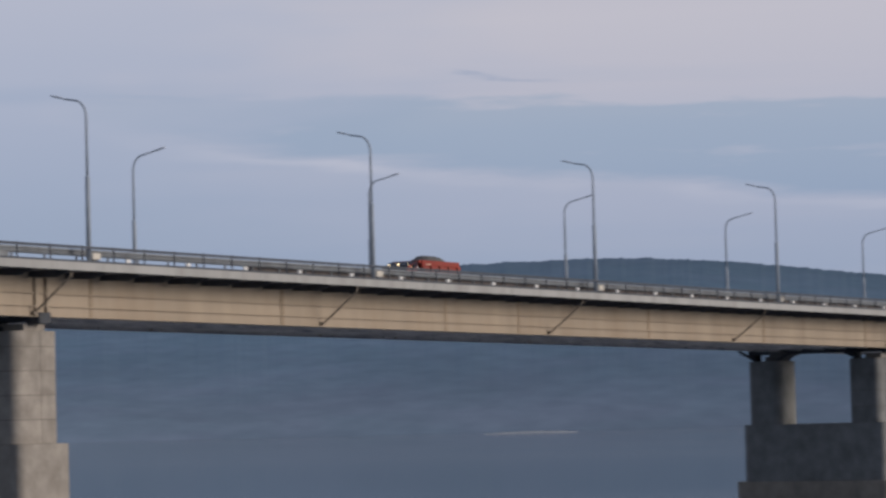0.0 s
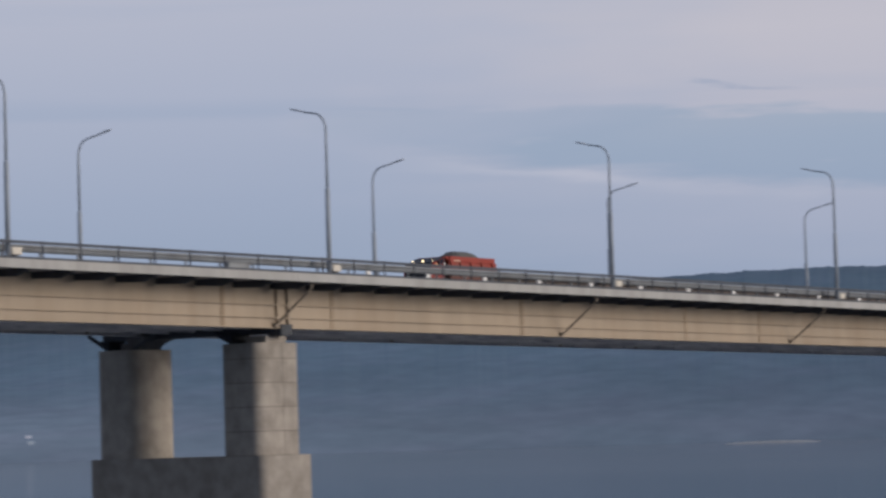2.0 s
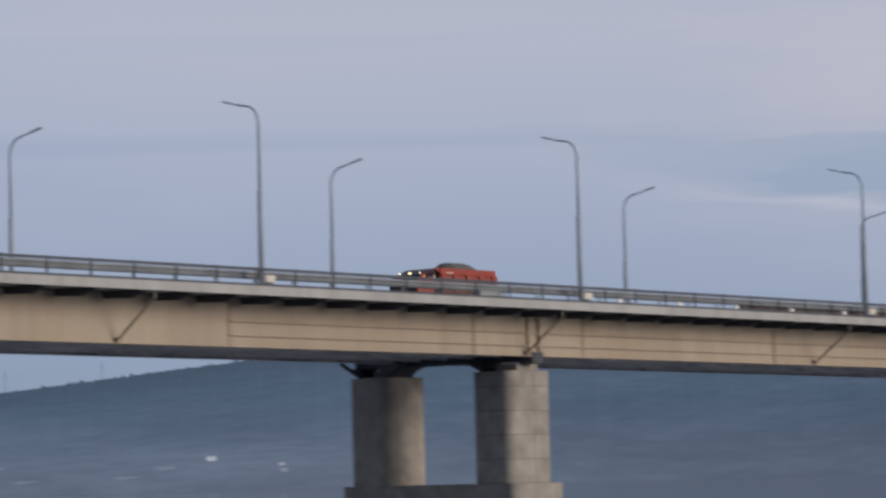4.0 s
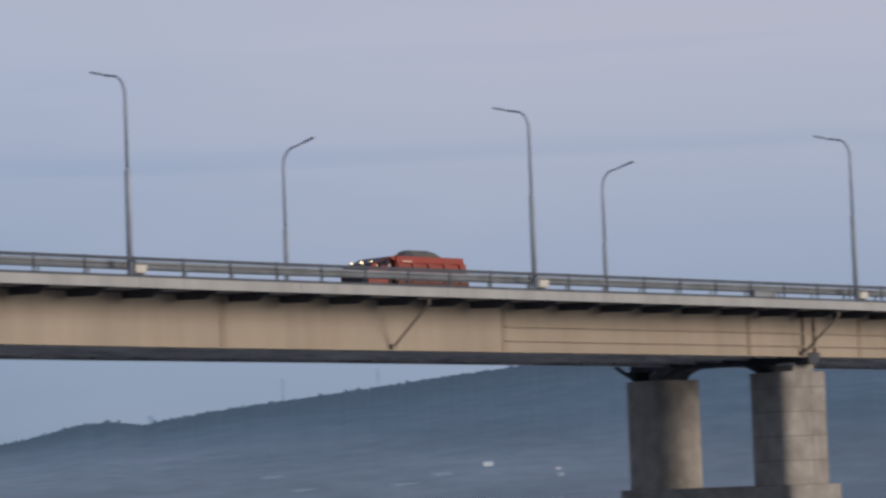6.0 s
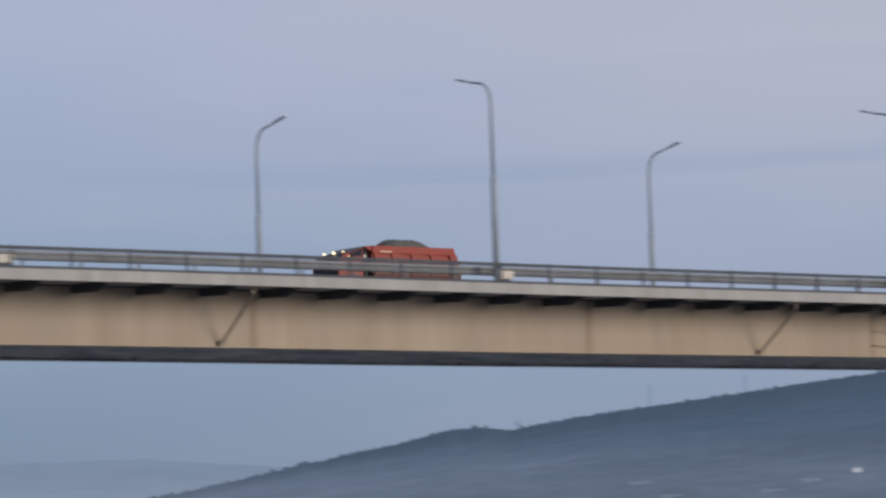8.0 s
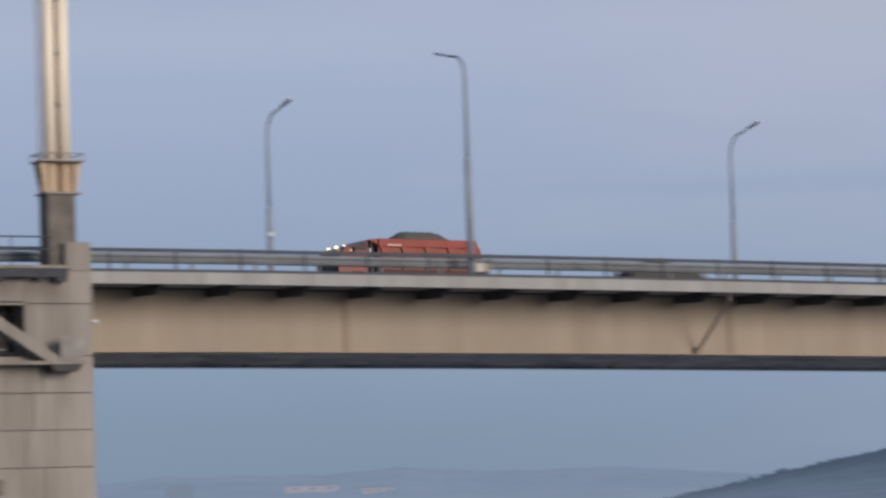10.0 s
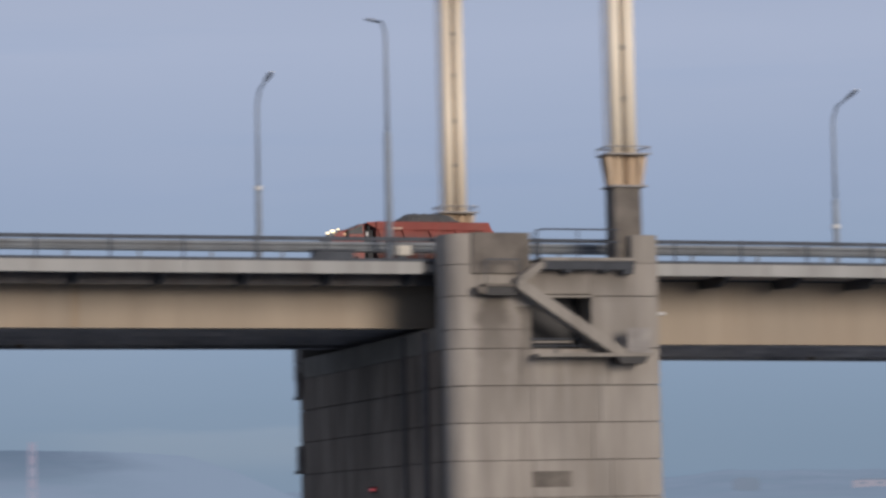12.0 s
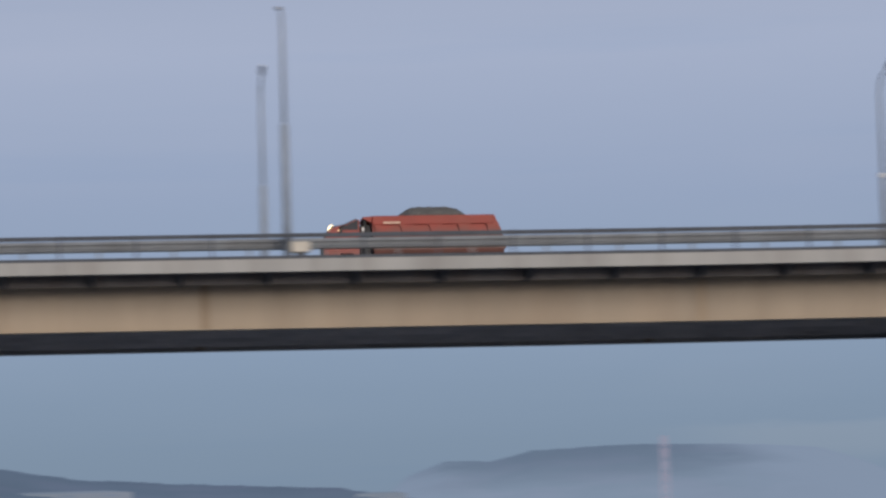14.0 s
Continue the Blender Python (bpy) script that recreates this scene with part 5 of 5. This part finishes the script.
def dump_truck():
    """Front towards -x; the origin lies on the road under the front bumper's middle."""
    top = empty("dump_truck", 0, 0, 0, "orange dump truck heaped with grey gravel, headlights on", "truck")
    W = 1.25
    part("chassis", boxes((0.5, 7.9, -0.45, -0.3, 0.75, 1.0), (0.5, 7.9, 0.3, 0.45, 0.75, 1.0), (0.6, 0.75, -0.3, 0.3, 0.75, 1.0), (4.2, 4.35, -0.3, 0.3, 0.75, 1.0), (7.7, 7.85, -0.3, 0.3, 0.75, 1.0)), M_DARK, top, "dark steel chassis")
    # cab: low sloping nose, raked glass, dark rear wall
    cab_poly = [(0.02, 0.55), (0.0, 1.75), (0.12, 2.15), (0.42, 2.42), (0.95, 2.52), (1.50, 2.78), (1.60, 2.74), (1.60, 0.8), (1.5, 0.8), (1.3, 1.25), (0.75, 1.25), (0.55, 0.8), (0.5, 0.55)]
    part("cab", prism(bmesh.new(), cab_poly, -W, W), M_RED, top, "dusty red cab")
    part("side_window", prism(bmesh.new(), [(0.66, 2.30), (0.80, 2.46), (0.98, 2.51), (1.54, 2.76), (1.54, 2.30)], -W - 0.012, -W - 0.002), M_GLASS, top, "dark side window")
    part("side_window", prism(bmesh.new(), [(0.66, 2.30), (0.80, 2.46), (0.98, 2.51), (1.54, 2.76), (1.54, 2.30)], W + 0.002, W + 0.012), M_GLASS, top, "dark side window")
    b = bmesh.new()
    prism(b, [(-0.005, 1.76), (0.10, 2.165), (0.41, 2.435), (0.94, 2.535), (1.46, 2.775), (1.44, 2.80), (0.92, 2.56), (0.39, 2.46), (0.07, 2.19), (-0.03, 1.76)], -W + 0.04, W - 0.04)
    part("windscreen", b, M_GLASS, top, "dark raked windscreen")
    part("grille", boxes((-0.03, -0.002, -1.1, 1.1, 0.95, 1.74), bevel=0.01), M_DARK, top)
    part("bumper", boxes((-0.12, 0.35, -W, W, 0.42, 0.54), (-0.12, -0.004, -W, W, 0.541, 0.8), bevel=0.02), M_DARK, top)
    for y, r in ((-1.16, 0.018), (-0.25, 0.05), (0.65, 0.028)):
        b = tube(bmesh.new(), [(0.28, y, 2.51), (0.34, y, 2.52), (0.44, y, 2.52)], [r * 0.7, r, r * 0.8], 14)
        part("headlight", b, M_LIGHT, top, "glowing warm headlight")
        part("light_bracket", boxes((0.34, 0.44, y - 0.03, y + 0.03, 2.30, 2.52 - r * 0.8)), M_DARK, top)
    part("marker_light", boxes((0.62, 0.74, -W - 0.04, -W - 0.004, 2.26, 2.32)), M_MARKER, top, "small amber marker light")
    for s in (-1, 1):
        b = boxes((0.72, 0.82, min(s * (W + 0.08), s * (W + 0.26)), max(s * (W + 0.08), s * (W + 0.26)), 2.05, 2.45), bevel=0.02)
        tube(b, [(0.77, s * (W + 0.15), 2.4), (0.9, s * (W - 0.02), 2.48)], 0.02, 6)
        part("mirror", b, M_DARK, top)
        part("door_handle", boxes((1.30, 1.46, min(s * (W + 0.03), s * (W + 0.004)), max(s * (W + 0.03), s * (W + 0.004)), 1.85, 1.9)), M_DARK, top)
        part("mudguard", prism(bmesh.new(), [(4.95, 1.15), (5.25, 1.22), (7.35, 1.22), (7.6, 1.1), (7.6, 1.15), (7.35, 1.27), (5.2, 1.27), (4.92, 1.2)], min(s * 0.85, s * W), max(s * 0.85, s * W)), M_DARK, top)
    part("exhaust_stack", tube(bmesh.new(), [(1.85, -1.05, 0.9), (1.85, -1.05, 2.72)], 0.08, 10), M_DARK, top)
    part("air_intake", boxes((1.70, 1.82, -1.2, -1.02, 2.22, 2.42), bevel=0.02), M_WHITE, top, "pale air intake behind the cab")
    part("cab_rear_gear", boxes((1.66, 2.12, -0.95, 0.95, 0.9, 2.55), bevel=0.03), M_DARK, top, "dark gear behind the cab")
    part("fuel_tank", boxes((2.6, 3.6, -1.2, -0.5, 0.5, 1.05), bevel=0.06), M_RIM, top)
    part("battery_box", boxes((2.6, 3.3, 0.5, 1.2, 0.5, 1.0), bevel=0.05), M_DARK, top)
    # the body: an open tub with a sloping tail
    body_out = [(2.24, 1.18), (2.16, 2.60), (1.74, 2.80), (1.74, 2.86), (2.2, 2.90), (7.62, 2.90), (7.92, 2.3), (8.15, 1.45), (7.9, 1.18)]
    body = part("dump_body", prism(prism(bmesh.new(), body_out, -W, -W + 0.06), body_out, W - 0.06, W), M_ORANGE, top, "orange steel dump body")
    part("body_floor", boxes((2.30, 7.9, -W + 0.062, W - 0.062, 1.18, 1.28)), M_ORANGE, body)
    part("headboard", boxes((2.22, 2.30, -W + 0.062, W - 0.062, 1.29, 2.88), (1.74, 2.219, -W + 0.062, W - 0.062, 2.80, 2.86)), M_ORANGE, body)
    part("tailgate", prism(bmesh.new(), [(7.60, 2.86), (7.68, 2.86), (8.17, 1.40), (7.90, 1.285)], -W + 0.062, W - 0.062), M_ORANGE, body, "sloping orange tailgate")
    for s in (-1, 1):
        ya, yb = sorted((s * (W + 0.001), s * (W + 0.10)))
        part("top_rail", boxes((2.17, 7.62, ya, yb, 2.50, 2.90), bevel=0.02), M_ORANGE, body)
        part("bottom_rail", boxes((2.24, 8.05, ya, yb, 1.20, 1.38), bevel=0.01), M_GRIME, body)
        part("side_dirt", boxes((2.3, 7.8, ya - 0.001, yb + 0.001, 1.60, 1.70), bevel=0.01), M_GRIME, body, "dirty rub rail")
        for k in range(5):
            x = 2.40 + 1.29 * k
            w = 0.30 if k else 0.17
            rib = [(x - w, 2.499), (x + w, 2.499), (x + w - 0.10, 2.28), (x + w - 0.10, 1.381), (x - w + 0.10, 1.381), (x - w + 0.10, 2.28)]
            part("rib", prism(bmesh.new(), rib, ya, yb), M_ORANGE, body)
        yc, yd = sorted((s * (W + 0.102), s * (W + 0.11)))
        part("lettering_bar", boxes((2.66, 3.42, yc, yd, 2.55, 2.63)), M_BAR, body, "pale painted bar")
    # load
    rnd = random.Random(4)
    b = bmesh.new()
    nx, ny = 34, 14
    grid = []
    for i in range(nx + 1):
        row = []
        for j in range(ny + 1):
            u, v = i / nx, j / ny
            x, y = 2.49 + 5.2 * u, -1.18 + 2.36 * v
            e0, e1 = min(1, max(0, (x - 2.9) / 1.3)), min(1, max(0, (7.0 - x) / 1.35))
            hump = 0.56 * e0 * e0 * (3 - 2 * e0) * e1 * e1 * (3 - 2 * e1) * math.sin(math.pi * v) ** 0.5
            row.append(b.verts.new((x, y, 2.68 + 0.16 * math.sin(math.pi * v) + hump + rnd.uniform(-0.03, 0.03))))
        grid.append(row)
    for i in range(nx):
        for j in range(ny):
            b.faces.new((grid[i][j], grid[i + 1][j], grid[i + 1][j + 1], grid[i][j + 1]))
    low = [b.verts.new((x, y, 1.3)) for x, y in ((2.49, -1.18), (7.69, -1.18), (7.69, 1.18), (2.49, 1.18))]
    b.faces.new(low)
    part("gravel_load", b, M_GRAVEL, top, "heaped grey gravel load")
    for y in (-0.7, 0.7):
        part("tail_light", boxes((8.0, 8.05, y - 0.15, y + 0.15, 0.9, 1.02)), M_MARKER, top)
    wheels = []
    for x in (1.02, 5.6, 6.95):
        for y in (-1.05, 1.05):
            wheels.append(wheel(top, x, y))
    return top, wheels


def passenger_car():
    """Front towards +x; the origin lies on the road under the front bumper's middle."""
    top = empty("car", 0, 0, 0, "dark low passenger car driving in the near lane", "car")
    low = [(-4.2, 0.35), (-4.25, 0.75), (-4.1, 0.92), (-3.2, 0.95), (-1.35, 0.92), (-0.2, 0.78), (0.0, 0.6), (-0.02, 0.28), (-0.45, 0.22), (-3.8, 0.22)]
    part("body", prism(bmesh.new(), low, -0.82, 0.82), M_CAR, top, "dark grey painted body")
    part("cabin", prism(bmesh.new(), [(-3.75, 0.952), (-3.2, 1.38), (-2.2, 1.42), (-1.3, 0.93)], -0.68, 0.68), M_CAR, top)
    for sy_ in (-1, 1):
        ya, yb = sorted((sy_ * 0.681, sy_ * 0.69))
        part("window", prism(bmesh.new(), [(-3.5, 1.0), (-3.1, 1.32), (-2.55, 1.35), (-2.55, 0.98)], ya, yb), M_GLASS, top)
        part("window", prism(bmesh.new(), [(-2.48, 0.98), (-2.48, 1.35), (-2.25, 1.36), (-1.5, 0.97)], ya, yb), M_GLASS, top)
        ya, yb = sorted((sy_ * 0.45, sy_ * 0.72))
        part("headlight", boxes((-0.1, 0.012, ya, yb, 0.58, 0.7)), M_MARKER, top)
        part("tail_light", boxes((-4.262, -4.2, ya, yb, 0.68, 0.8)), M_RED, top)
    return top, [wheel(top, x, y, 0.30, 0.18) for x in (-0.8, -3.35) for y in (-0.75, 0.75)]


car, car_wheels = passenger_car()
CAR_SPEED = 12.6


TRUCK_Y = 139.3
truck, truck_wheels = dump_truck()
# front of the truck along the bridge, by time
TRUCK_X = [(0.0, 205.1), (1.5, 184.4), (2.7, 167.6), (5.0, 135.4), (6.5, 114.45), (9.5, 72.35), (10.5, 58.3), (11.0, 51.0), (12.0, 36.5), (12.5, 29.75), (13.0, 22.4), (13.5, 15.3), (14.0, 7.7)]


def motions():
    rows = []
    for t, x in TRUCK_X:
        xm = x + 4
        slope = (deck(xm + 3) - deck(xm - 3)) / 6
        rows.append((t, pose(x + 0.2, TRUCK_Y, deck(x) - 0.27, 0, -math.degrees(math.atan(slope)), 0)))
    walk(truck, rows)
    car_rows = []
    for k in range(15):
        x = 81.47 + CAR_SPEED * (k - 10)
        slope = (deck(x + 1) - deck(x - 3)) / 4
        car_rows.append((k, pose(x, 130.4, deck(x) - 0.40, 0, -math.degrees(math.atan(slope)), 0)))
    walk(car, car_rows)
    for w in car_wheels:
        place = w.location.copy()
        turn = 360 * CAR_SPEED / (2 * math.pi * 0.30)
        walk(w, [(k / 30, pose(place.x, place.y, place.z, 0, turn * k / 30, 0)) for k in range(421)])
    for w in truck_wheels:
        place = w.location.copy()
        spin = []
        for k in range(0, 421):
            t = k / 30
            x = lerp_table(TRUCK_X, t)
            spin.append((t, pose(place.x, place.y, place.z, 0, math.degrees((x - 205.1) / 0.54), 0)))
        walk(w, spin)


motions()
